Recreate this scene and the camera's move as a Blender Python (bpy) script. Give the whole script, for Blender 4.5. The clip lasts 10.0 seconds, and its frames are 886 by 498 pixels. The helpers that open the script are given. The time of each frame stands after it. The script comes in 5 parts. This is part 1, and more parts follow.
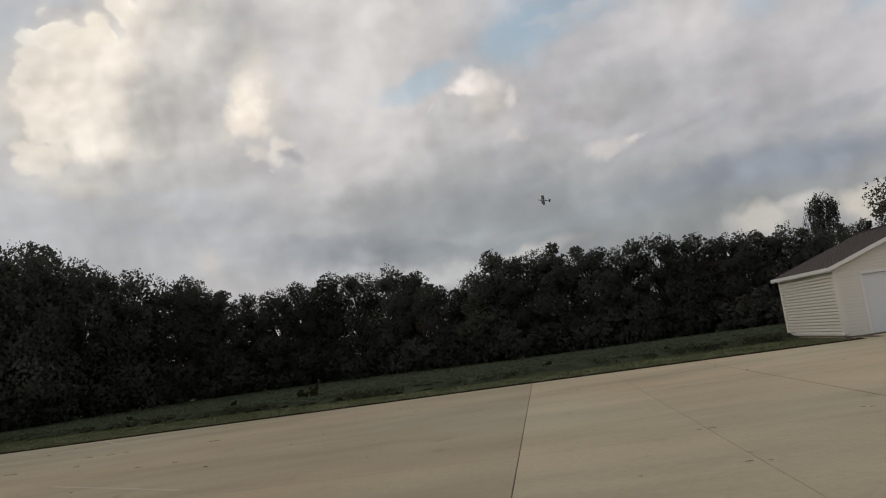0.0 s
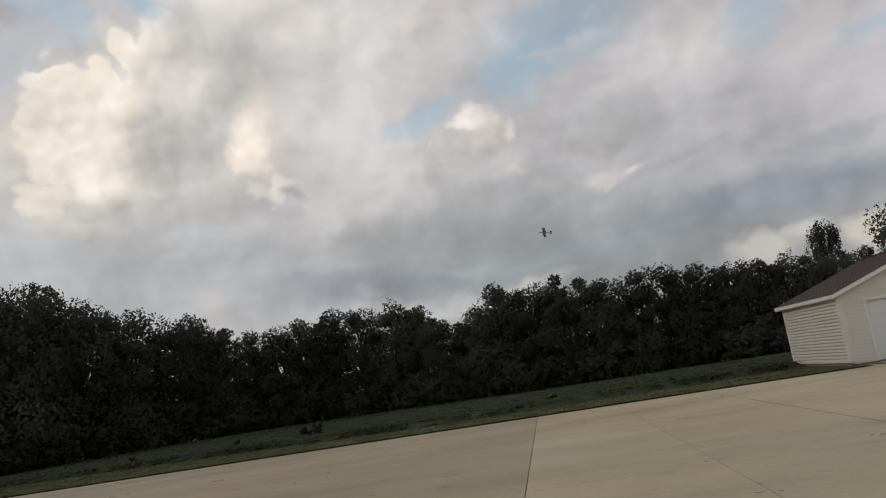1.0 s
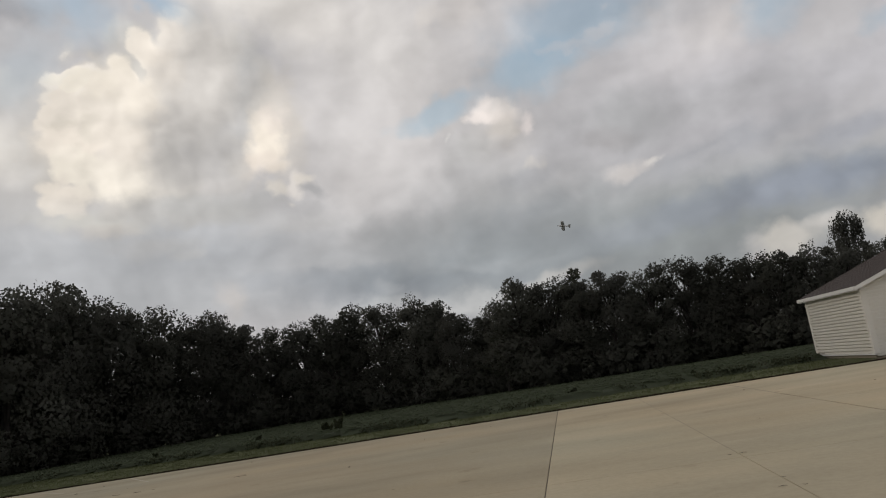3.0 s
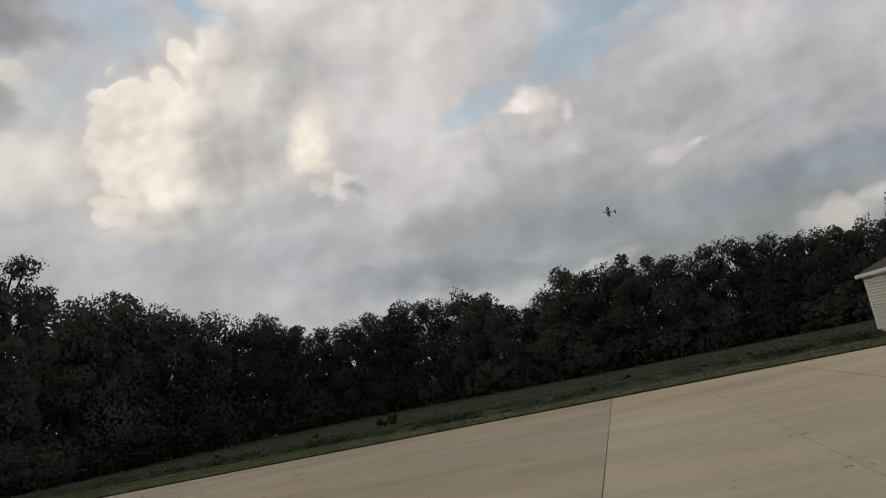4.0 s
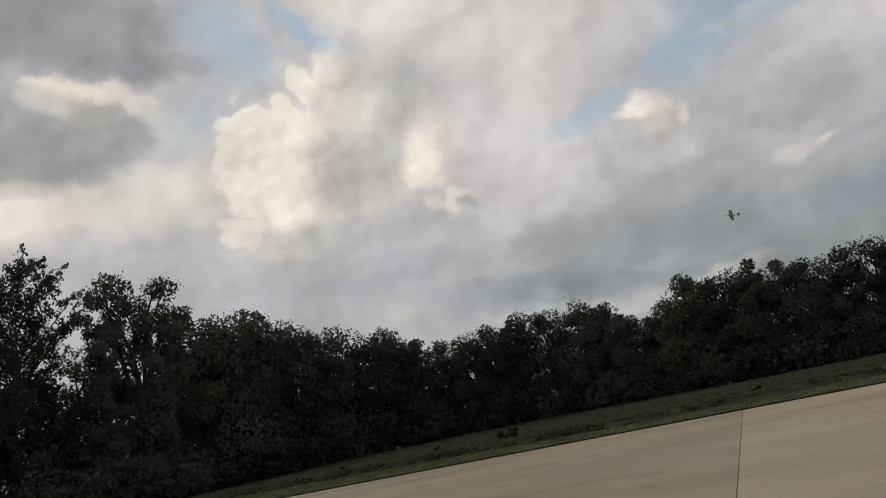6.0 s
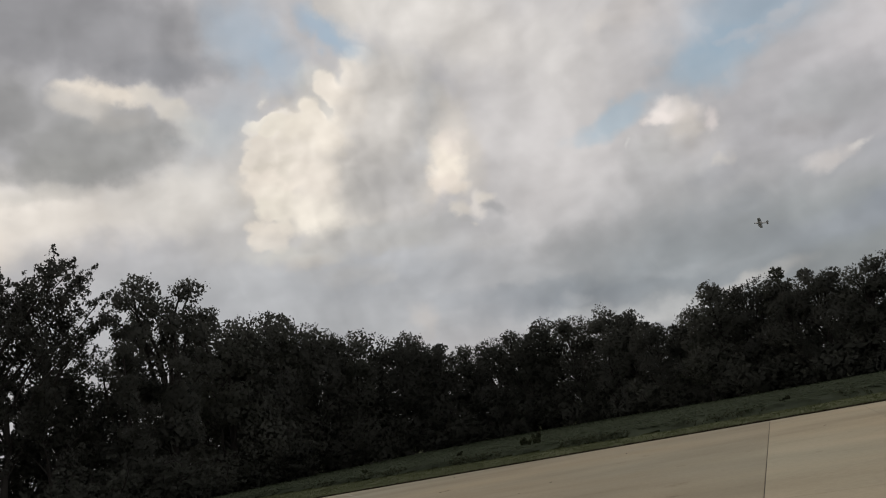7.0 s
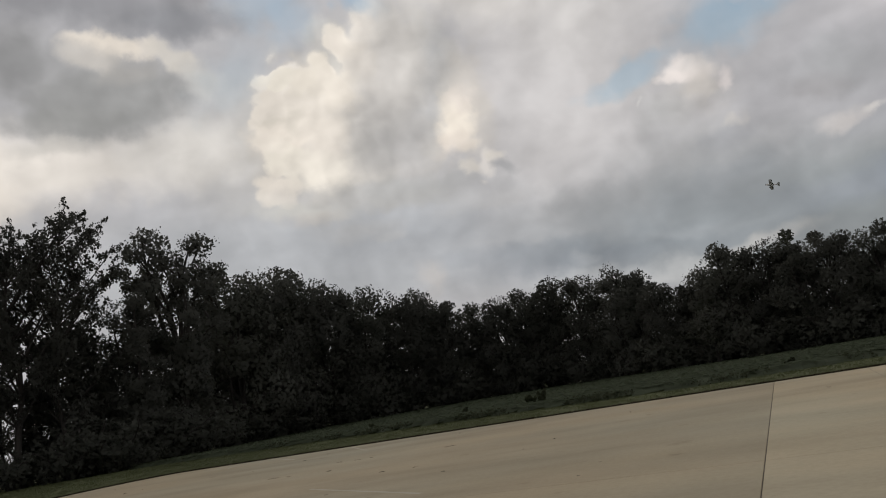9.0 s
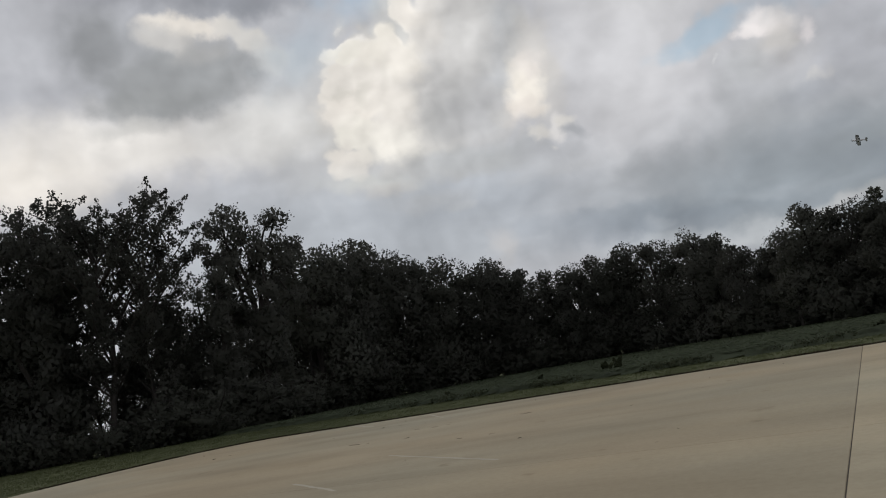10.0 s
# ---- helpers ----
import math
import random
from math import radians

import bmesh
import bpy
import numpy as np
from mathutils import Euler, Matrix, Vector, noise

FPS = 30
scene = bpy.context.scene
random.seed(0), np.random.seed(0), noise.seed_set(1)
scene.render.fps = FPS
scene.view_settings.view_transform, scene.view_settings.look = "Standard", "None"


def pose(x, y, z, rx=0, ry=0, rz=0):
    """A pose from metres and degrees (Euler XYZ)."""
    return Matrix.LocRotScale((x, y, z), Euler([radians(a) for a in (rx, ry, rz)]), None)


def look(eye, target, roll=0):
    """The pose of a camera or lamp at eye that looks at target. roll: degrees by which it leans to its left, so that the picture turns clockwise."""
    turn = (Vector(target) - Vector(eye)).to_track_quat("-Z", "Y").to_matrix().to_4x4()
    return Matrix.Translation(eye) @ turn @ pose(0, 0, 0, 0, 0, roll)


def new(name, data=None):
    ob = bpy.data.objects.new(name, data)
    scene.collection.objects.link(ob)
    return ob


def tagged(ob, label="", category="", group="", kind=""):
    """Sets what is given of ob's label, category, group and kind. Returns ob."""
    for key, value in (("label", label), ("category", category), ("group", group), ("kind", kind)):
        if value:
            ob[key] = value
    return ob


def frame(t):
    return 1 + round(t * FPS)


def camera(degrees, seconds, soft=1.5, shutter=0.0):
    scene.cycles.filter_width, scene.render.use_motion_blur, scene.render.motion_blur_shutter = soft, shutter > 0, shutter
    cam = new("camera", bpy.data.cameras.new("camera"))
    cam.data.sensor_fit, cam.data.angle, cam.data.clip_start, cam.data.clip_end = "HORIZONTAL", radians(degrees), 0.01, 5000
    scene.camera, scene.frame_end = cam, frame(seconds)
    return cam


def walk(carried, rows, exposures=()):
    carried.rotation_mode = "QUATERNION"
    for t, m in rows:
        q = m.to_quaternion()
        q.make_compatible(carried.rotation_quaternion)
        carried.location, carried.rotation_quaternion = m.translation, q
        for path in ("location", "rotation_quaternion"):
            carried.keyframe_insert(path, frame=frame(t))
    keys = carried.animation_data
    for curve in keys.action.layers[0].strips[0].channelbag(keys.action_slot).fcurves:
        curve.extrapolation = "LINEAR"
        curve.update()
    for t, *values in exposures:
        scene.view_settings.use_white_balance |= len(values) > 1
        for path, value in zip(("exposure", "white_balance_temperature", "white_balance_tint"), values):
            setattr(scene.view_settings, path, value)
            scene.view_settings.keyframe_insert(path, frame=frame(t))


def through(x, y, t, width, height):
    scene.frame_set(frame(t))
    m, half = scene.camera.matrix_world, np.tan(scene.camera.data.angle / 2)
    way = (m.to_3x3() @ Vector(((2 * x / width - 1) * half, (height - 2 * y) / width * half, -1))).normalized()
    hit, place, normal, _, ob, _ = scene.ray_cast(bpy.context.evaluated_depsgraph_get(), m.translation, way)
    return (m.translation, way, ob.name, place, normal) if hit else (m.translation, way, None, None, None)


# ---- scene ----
# ---------------------------------------------------------------- camera
EYE = Vector((0.0, 0.0, 1.7))
cam = camera(58.68, 10.0, soft=1.1)
PATH = [  # seconds, yaw, pitch, roll in degrees; the camera turns where it stands
    (0, -0.00, 7.00, -8.00),
    (0.2, -0.31, 7.92, -8.10),
    (0.5, -0.88, 8.49, -7.95),
    (0.7, -0.74, 9.27, -7.98),
    (1, -0.23, 9.46, -9.04),
    (1.5, -0.00, 9.81, -9.43),
    (2, -0.19, 9.93, -9.34),
    (2.5, 0.46, 9.68, -9.74),
    (2.7, 0.72, 9.38, -9.48),
    (3.8, 3.54, 9.41, -11.13),
    (4, 4.55, 9.42, -11.67),
    (4.5, 6.85, 9.41, -11.43),
    (5, 9.36, 10.14, -12.30),
    (5.5, 11.70, 11.13, -12.42),
    (5.7, 12.24, 11.70, -12.13),
    (6.8, 13.70, 12.34, -11.61),
    (7, 14.40, 12.68, -10.99),
    (7.5, 14.31, 12.00, -9.57),
    (8, 13.47, 11.30, -9.14),
    (8.5, 13.53, 10.84, -9.42),
    (8.7, 13.85, 10.81, -9.65),
    (9, 15.57, 9.77, -10.01),
    (9.2, 17.56, 8.30, -10.01),
    (9.5, 19.66, 8.30, -9.97),
    (9.7, 20.16, 8.15, -9.98),
    (10, 21.16, 8.47, -10.54),
]


def heading(yaw, pitch):
    a, b = radians(yaw), radians(pitch)
    return Vector((-math.sin(a) * math.cos(b), math.cos(a) * math.cos(b), math.sin(b)))


walk(cam, [(t, look(EYE, EYE + heading(yaw, pitch) * 10, roll)) for t, yaw, pitch, roll in PATH],
     [(0.0, 0.02, 6500, 10), (3.0, 0.0, 6500, 10), (5.0, -0.03, 6480, 10), (7.0, -0.07, 6480, 10), (9.0, -0.08, 6450, 10), (10.0, 0.0, 6150, 9)])

# ---------------------------------------------------------------- light
SUN_AZ, SUN_EL = -78.0, 24.0
world = bpy.data.worlds.new("evening_sky")
scene.world = world
world.use_nodes = True
W = world.node_tree
W.nodes.clear()


def wn(kind, **values):
    n = W.nodes.new(kind)
    for k, v in values.items():
        setattr(n, k, v)
    return n


def wmath(op, a, b=None, c=None):
    n = wn("ShaderNodeMath", operation=op)
    for s, v in zip(n.inputs, (a, b, c)):
        if v is None:
            continue
        if isinstance(v, (int, float)):
            s.default_value = v
        else:
            W.links.new(v, s)
    return n.outputs[0]


def wvec(op, a, b):
    n = wn("ShaderNodeVectorMath", operation=op)
    for s, v in zip(n.inputs, (a, b)):
        if isinstance(v, (tuple, list)):
            s.default_value = v
        else:
            W.links.new(v, s)
    return n.outputs["Value" if op in ("LENGTH", "DOT_PRODUCT") else "Vector"]


def lin(c):
    return tuple((v / 255 / 12.92 if v <= 10 else ((v / 255 + 0.055) / 1.055) ** 2.4) for v in c)


def wnoise(vector, scale, detail, rough=0.55, output="Fac"):
    n = wn("ShaderNodeTexNoise")
    n.inputs["Scale"].default_value, n.inputs["Detail"].default_value, n.inputs["Roughness"].default_value = scale, detail, rough
    W.links.new(vector, n.inputs["Vector"])
    return n.outputs[output]


SQUEEZE = 0.94
tex = wn("ShaderNodeTexCoord")
axes = wn("ShaderNodeSeparateXYZ")
W.links.new(tex.outputs["Generated"], axes.inputs[0])
azimuth = wmath("MULTIPLY", wmath("ARCTAN2", axes.outputs[0], axes.outputs[1]), 57.2958 * SQUEEZE)
height = wmath("MULTIPLY", wmath("ARCSINE", axes.outputs[2]), 57.2958)
flat = wn("ShaderNodeCombineXYZ")
W.links.new(azimuth, flat.inputs[0]), W.links.new(height, flat.inputs[1])
FLAT = flat.outputs[0]
# billows: the cloud edges are carried about by turbulence at several sizes
coarse = wvec("MULTIPLY", wvec("SUBTRACT", wnoise(FLAT, 0.16, 3, 0.5, "Color"), (0.5, 0.5, 0.5)), (1.7, 1.2, 0))
fine = wvec("MULTIPLY", wvec("SUBTRACT", wnoise(FLAT, 0.6, 5, 0.5, "Color"), (0.5, 0.5, 0.5)), (2.0, 1.7, 0))
BILLOW = wvec("ADD", wvec("ADD", FLAT, coarse), fine)



def bulges(at):
    """Rounded heads at two sizes, 0 between them and about 1 on their crests."""
    total = None
    for size, share in ((0.36, 0.62), (0.85, 0.38)):
        v = wn("ShaderNodeTexVoronoi", voronoi_dimensions="2D", feature="SMOOTH_F1")
        v.inputs["Scale"].default_value, v.inputs["Smoothness"].default_value = size, 0.5
        W.links.new(at, v.inputs["Vector"])
        d = v.outputs["Distance"]
        h = wmath("MULTIPLY", wmath("SUBTRACT", 1.0, wmath("MULTIPLY", d, d)), share)
        total = h if total is None else wmath("ADD", total, h)
    return total


SWIRL = wvec("ADD", FLAT, wvec("MULTIPLY", coarse, (1.2, 1.2, 0)))
SWIRL = wvec("ADD", SWIRL, wvec("MULTIPLY", wvec("SUBTRACT", wnoise(FLAT, 0.7, 2.5, 0.45, "Color"), (0.5, 0.5, 0.5)), (1.1, 1.1, 0)))
HEADS = bulges(SWIRL)
SWELL = wmath("SUBTRACT", HEADS, 0.80)
base = wn("ShaderNodeMix", data_type="RGBA")
base.inputs[6].default_value, base.inputs[7].default_value = (*lin((172, 172, 177)), 1), (*lin((192, 190, 191)), 1)
W.links.new(wnoise(wvec("MULTIPLY", BILLOW, (0.5, 1.0, 1.0)), 0.12, 4), base.inputs[0])
SKY = {"colour": base.outputs[2], "cover": None}
one = wn("ShaderNodeValue")
one.outputs[0].default_value = 1.0
SKY["cover"] = one.outputs[0]


def region(az, el, ra, re, tilt, strength, soft):
    m = wn("ShaderNodeMapping", vector_type="TEXTURE")
    m.inputs["Location"].default_value = (az * SQUEEZE, el, 0)
    m.inputs["Rotation"].default_value = (0, 0, radians(tilt))
    m.inputs["Scale"].default_value = (ra * 1.06, re * 1.06, 1)
    # each bank is laid over those before it, in this order
    order = wn("ShaderNodeVectorMath", operation="MULTIPLY_ADD")
    W.links.new(SKY["colour"], order.inputs[0]), W.links.new(BILLOW, order.inputs[2])
    order.inputs[1].default_value = (1e-5, 1e-5, 0)
    W.links.new(order.outputs[0], m.inputs["Vector"])
    bulge = (3.2 if soft <= 0.45 else 1.6) / (ra + re)
    r = wmath("SUBTRACT", wvec("LENGTH", m.outputs[0], (0, 0, 0)), wmath("MULTIPLY", SWELL, bulge * 2))
    f = wn("ShaderNodeMapRange", interpolation_type="SMOOTHSTEP")
    W.links.new(r, f.inputs[0])
    for i, v in enumerate((1.0 + soft * 0.35, 1.0 - soft, 0.0, strength)):
        f.inputs[i + 1].default_value = v
    return f.outputs[0]


def patch(az, el, ra, re, tilt, rgb, strength, soft, closing=False):
    """A bank of cloud of that colour about a bearing and a height in degrees; closing: it also fills gaps."""
    f = region(az, el, ra, re, tilt, strength, soft)
    mix = wn("ShaderNodeMix", data_type="RGBA")
    W.links.new(f, mix.inputs[0]), W.links.new(SKY["colour"], mix.inputs[6])
    mix.inputs[7].default_value = (*lin(rgb), 1)
    SKY["colour"] = mix.outputs[2]
    if closing:
        SKY["cover"] = wmath("MAXIMUM", SKY["cover"], f)


def gap(az, el, ra, re, tilt, strength, soft):
    """A hole in the clouds, through which the clear sky shows."""
    f = region(az, el, ra, re, tilt, strength * 0.6, soft)
    SKY["cover"] = wmath("MULTIPLY", SKY["cover"], wmath("SUBTRACT", 1.0, f))


patch(14.7, 6.9, 22.8, 6.0, -0, (140, 145, 147), 0.95, 0.9)  # low haze right
patch(-24.8, 9.9, 15.7, 5.2, 2, (171, 174, 177), 0.9, 0.9)  # low haze left
patch(-26.3, 11.1, 20.9, 4.9, -2, (180, 182, 186), 0.9, 0.8)  # far low left
patch(-5.1, 20.6, 8.0, 11.4, -14, (205, 202, 202), 0.9, 0.7)  # light column
patch(-12.7, 29.5, 8.5, 3.3, -23, (218, 214, 210), 0.9, 0.6)  # high light
patch(-2.8, 25.8, 5.7, 5.2, -17, (199, 196, 197), 0.8, 0.8)  # high light
patch(23.8, 16.6, 12.8, 5.6, 2, (184, 183, 188), 0.9, 0.8)  # right veil
patch(19.4, 19.4, 5.6, 2.3, 4, (192, 189, 191), 0.7, 0.9)  # right veil
patch(13.8, 16.0, 3.4, 2.0, -4, (166, 168, 170), 0.7, 0.9)  # right grey
patch(17.8, 15.7, 8.1, 1.9, -1, (172, 172, 175), 0.6, 0.9)  # right grey
patch(-28.7, 19.4, 6.3, 5.5, -8, (205, 202, 198), 0.8, 0.9)  # left wash
gap(11.4, 23.4, 5.6, 2.7, 5, 1, 0.7)
gap(7.4, 20.8, 3.7, 2.0, 12, 1, 0.7)
gap(0.1, 19.1, 3.4, 1.1, 8, 0.9, 0.6)
gap(24.9, 21.0, 2.1, 2.4, -30, 0.9, 0.8)
gap(31.8, 17.7, 1.8, 0.9, 1, 0.7, 0.8)
gap(-24.4, 27.5, 2.2, 2.2, -37, 0.7, 0.9)
gap(-19.6, 28.6, 2.4, 1.1, -32, 0.7, 0.8)
gap(-26.7, 29.7, 3.3, 2.7, -36, 0.75, 0.9)
gap(-20.6, 29.1, 2.7, 1.0, -49, 0.9, 0.7)
gap(-29.1, 23.9, 2.3, 3.5, -48, 0.4, 0.9)
patch(11.6, 21.5, 4.6, 0.6, -10, (190, 190, 195), 0.64, 0.95, True)  # wisp
patch(13.1, 22.2, 2.2, 0.7, 21, (205, 202, 204), 0.68, 0.95, True)  # wisp
patch(13.8, 23.8, 0.6, 0.7, -15, (202, 201, 205), 0.59, 0.95, True)  # wisp
patch(6.9, 23.7, 1.6, 1.0, -31, (198, 197, 200), 0.68, 0.95, True)  # wisp
patch(16.0, 22.2, 2.2, 1.5, 15, (199, 197, 199), 0.59, 0.95, True)  # wisp
patch(22.1, 20.6, 3.7, 1.4, 3, (203, 199, 199), 0.72, 0.9, True)  # wisp
patch(27.6, 18.5, 3.4, 2.2, 24, (199, 197, 199), 0.68, 0.9, True)  # wisp
patch(0.1, 25.2, 1.4, 1.0, 20, (216, 210, 206), 0.68, 0.9, True)  # wisp
patch(3.3, 25.7, 2.3, 1.9, 18, (208, 203, 201), 0.68, 0.9, True)  # wisp
patch(-23.7, 29.4, 1.3, 0.9, 3, (202, 200, 202), 0.77, 0.9, True)  # wisp
patch(-22.7, 26.3, 1.4, 1.1, 22, (208, 205, 201), 0.77, 0.7, True)  # wisp
patch(-19.0, 30.2, 1.9, 1.9, -49, (210, 206, 201), 0.68, 0.7, True)  # wisp
patch(-18.9, 21.8, 7.1, 5.5, 9, (200, 197, 192), 1, 0.35, True)  # cumulus body
patch(-21.5, 17.3, 6.7, 3.0, -6, (200, 195, 188), 0.9, 0.45, True)  # cumulus body
patch(-24.3, 20.5, 3.5, 4.3, -0, (219, 212, 204), 1, 0.3, True)  # cumulus body
patch(-18.8, 26.2, 1.5, 1.4, -9, (213, 209, 204), 0.9, 0.35)  # cumulus head
patch(-20.6, 24.9, 1.6, 1.5, -9, (232, 225, 215), 1, 0.3)  # cumulus head
patch(-22.1, 23.6, 1.5, 1.3, -8, (233, 225, 216), 1, 0.3)  # cumulus head
patch(-23.9, 22.8, 1.3, 1.3, -8, (232, 225, 215), 1, 0.3)  # cumulus head
patch(-25.6, 23.3, 1.2, 1.2, -7, (234, 227, 218), 1, 0.25)  # cumulus head
patch(-26.3, 21.4, 1.6, 1.4, -7, (231, 223, 213), 1, 0.28)  # cumulus head
patch(-25.8, 19.4, 1.6, 1.4, -8, (234, 225, 214), 1, 0.3)  # cumulus head
patch(-23.8, 20.8, 2.4, 2.0, -8, (234, 226, 216), 0.9, 0.6)  # cumulus head
patch(-25.7, 17.4, 1.6, 1.4, -8, (235, 228, 216), 1, 0.35)  # cumulus head
patch(-26.9, 15.9, 1.7, 1.2, 2, (230, 222, 212), 1, 0.4)  # cumulus head
patch(-23.7, 16.6, 2.6, 1.7, -9, (234, 227, 216), 0.95, 0.5)  # cumulus head
patch(-21.0, 20.0, 2.3, 4.8, -5, (213, 208, 202), 0.75, 0.95)  # cumulus mid
patch(-18.6, 23.3, 2.0, 3.1, 10, (203, 199, 194), 0.7, 0.95)  # cumulus mid
patch(-24.6, 23.9, 0.7, 0.5, -7, (240, 234, 227), 0.7, 0.8)  # cumulus glow
patch(-20.8, 25.6, 0.9, 0.5, 21, (240, 233, 225), 0.8, 0.8)  # cumulus glow
patch(-22.6, 24.3, 0.9, 0.5, 22, (240, 233, 225), 0.8, 0.8)  # cumulus glow
patch(-26.3, 18.9, 0.7, 0.6, -7, (240, 232, 221), 0.8, 0.8)  # cumulus glow
patch(-25.0, 20.2, 0.6, 1.2, -18, (209, 203, 192), 0.6, 0.9)  # cumulus dent
patch(-22.8, 21.9, 0.6, 1.2, 2, (213, 207, 197), 0.6, 0.9)  # cumulus dent
patch(-26.4, 20.7, 0.7, 0.4, -7, (212, 206, 195), 0.6, 0.9)  # cumulus dent
patch(-18.3, 20.5, 2.4, 5.6, -6, (196, 192, 190), 0.7, 0.95)  # cumulus shade
patch(-16.4, 21.0, 3.5, 5.9, -7, (190, 188, 187), 0.85, 0.95)  # cumulus shade
patch(-13.3, 23.3, 1.9, 2.4, -2, (176, 176, 177), 0.8, 0.9)  # cumulus shade
patch(-14.8, 22.5, 1.2, 1.6, 19, (174, 174, 175), 0.7, 0.8)  # cumulus shade
patch(-15.0, 20.1, 1.2, 1.1, -41, (190, 190, 192), 0.7, 0.8)  # cumulus pale
patch(-16.0, 25.0, 1.6, 1.6, -10, (192, 189, 186), 0.7, 0.9)  # cumulus pale
patch(-18.8, 17.7, 2.9, 2.4, -10, (180, 178, 176), 0.8, 0.8)  # cumulus shade
patch(-16.8, 14.4, 6.1, 1.2, -7, (174, 174, 173), 0.85, 0.8)  # cumulus base
patch(-21.9, 14.6, 6.5, 0.9, -6, (190, 187, 184), 0.7, 0.9)  # cumulus base
patch(-12.2, 13.8, 2.9, 1.0, -6, (177, 176, 178), 0.7, 0.8)  # cumulus base
patch(-25.3, 14.1, 4.0, 0.8, -5, (203, 201, 195), 0.7, 0.9)  # cumulus foot
patch(-17.2, 22.6, 3.0, 3.6, -12, (206, 202, 198), 0.85, 0.9)  # cumulus crown
patch(-18.8, 26.2, 1.5, 1.3, -12, (226, 219, 211), 0.85, 0.7)  # cumulus ridge
patch(-20.6, 25.3, 1.4, 1.2, -12, (231, 223, 213), 0.95, 0.55)  # cumulus ridge
patch(-22.3, 24.0, 1.3, 1.1, -12, (234, 226, 214), 0.95, 0.55)  # cumulus ridge
patch(-21.9, 22.3, 1.9, 1.7, -12, (232, 224, 213), 0.9, 0.6)  # cumulus ridge
patch(-24.0, 23.0, 1.1, 1.0, -12, (235, 227, 215), 0.95, 0.55)  # cumulus ridge
patch(-25.6, 23.5, 0.9, 0.8, -12, (236, 229, 217), 1, 0.3)  # cumulus ridge
patch(-23.0, 19.5, 2.0, 2.0, -12, (226, 218, 208), 0.8, 0.8)  # cumulus ridge
patch(-16.6, 17.2, 2.4, 2.8, -12, (190, 188, 188), 0.7, 0.9)  # cumulus flank
patch(-18.9, 14.5, 4.4, 1.1, -4, (178, 178, 178), 0.75, 0.9)  # cumulus base
patch(-3.2, 24.9, 4.4, 4.4, -12, (206, 203, 201), 0.7, 0.95)  # column head
patch(-8.9, 27.0, 4.8, 2.4, -12, (214, 210, 207), 0.75, 0.95)  # column head
patch(-16.6, 25.1, 2.5, 3.2, -12, (209, 205, 201), 0.85, 0.95)  # cumulus far side
patch(-19.3, 23.9, 1.4, 2.0, -12, (222, 215, 207), 0.7, 0.95)  # cumulus far side
patch(-11.6, 19.7, 2.0, 4.4, -0, (206, 200, 193), 0.77, 0.8)  # second head
patch(-12.9, 18.7, 1.5, 2.2, 0, (236, 227, 215), 1, 0.55)  # second head
patch(-13.4, 17.3, 1.4, 1.0, 18, (224, 214, 204), 0.77, 0.8)  # second head
patch(-12.1, 20.4, 1.1, 1.0, 8, (224, 215, 207), 0.77, 0.7)  # second head
patch(-11.4, 22.1, 1.1, 1.6, -4, (206, 201, 196), 0.59, 0.95)  # second head
patch(-15.2, 17.2, 0.8, 0.6, -31, (190, 187, 184), 0.6, 0.8)  # lobe shade
patch(-12.6, 15.1, 0.8, 0.5, -32, (214, 208, 200), 0.77, 0.8)  # knot
patch(-11.1, 15.2, 0.6, 1.1, -42, (228, 222, 217), 0.77, 0.8)  # knot
patch(-10.2, 15.7, 0.7, 0.4, 18, (220, 214, 206), 0.77, 0.9)  # knot
patch(-11.8, 14.2, 0.6, 0.4, 18, (208, 203, 197), 0.68, 0.9)  # knot
patch(-9.9, 14.7, 0.8, 0.6, -12, (170, 170, 172), 0.8, 0.8)  # knot shade
patch(-12.3, 14.3, 0.5, 0.3, -12, (176, 175, 175), 0.6, 0.8)  # knot shade
patch(4.3, 16.8, 3.1, 2.3, -18, (194, 190, 187), 0.6, 0.95, True)  # puff body
patch(3.6, 18.7, 1.3, 0.9, -18, (230, 222, 218), 0.85, 0.6)  # puff
patch(2.8, 18.2, 1.0, 0.7, 14, (230, 222, 218), 0.85, 0.6)  # puff
patch(5.2, 18.4, 1.3, 0.8, -18, (214, 207, 202), 0.77, 0.7)  # puff
patch(6.5, 17.1, 0.6, 1.2, -28, (222, 214, 212), 0.77, 0.7)  # puff
patch(4.8, 17.1, 1.1, 0.8, -17, (208, 202, 196), 0.68, 0.9)  # puff
patch(6.0, 14.3, 0.8, 0.4, 15, (206, 201, 196), 0.68, 0.9)  # puff
patch(0.5, 16.9, 0.3, 0.3, -16, (226, 224, 222), 0.6, 0.9)  # puff
patch(3.6, 13.2, 4.7, 2.0, -6, (176, 176, 177), 0.7, 0.9)  # puff under
patch(1.9, 16.1, 1.9, 1.6, -16, (182, 182, 182), 0.6, 0.9)  # puff under
patch(-2.9, 7.3, 9.8, 1.4, -2, (134, 140, 148), 0.95, 0.9)  # band
patch(-9.4, 8.5, 6.5, 0.8, -4, (150, 155, 162), 0.6, 0.9)  # band
patch(14.3, 8.4, 8.6, 1.2, 10, (138, 144, 153), 0.9, 0.9)  # band
patch(9.0, 8.4, 5.5, 0.8, -3, (150, 154, 162), 0.6, 0.9)  # band
patch(25.6, 8.8, 7.3, 1.5, 0, (137, 144, 156), 0.95, 0.9)  # band
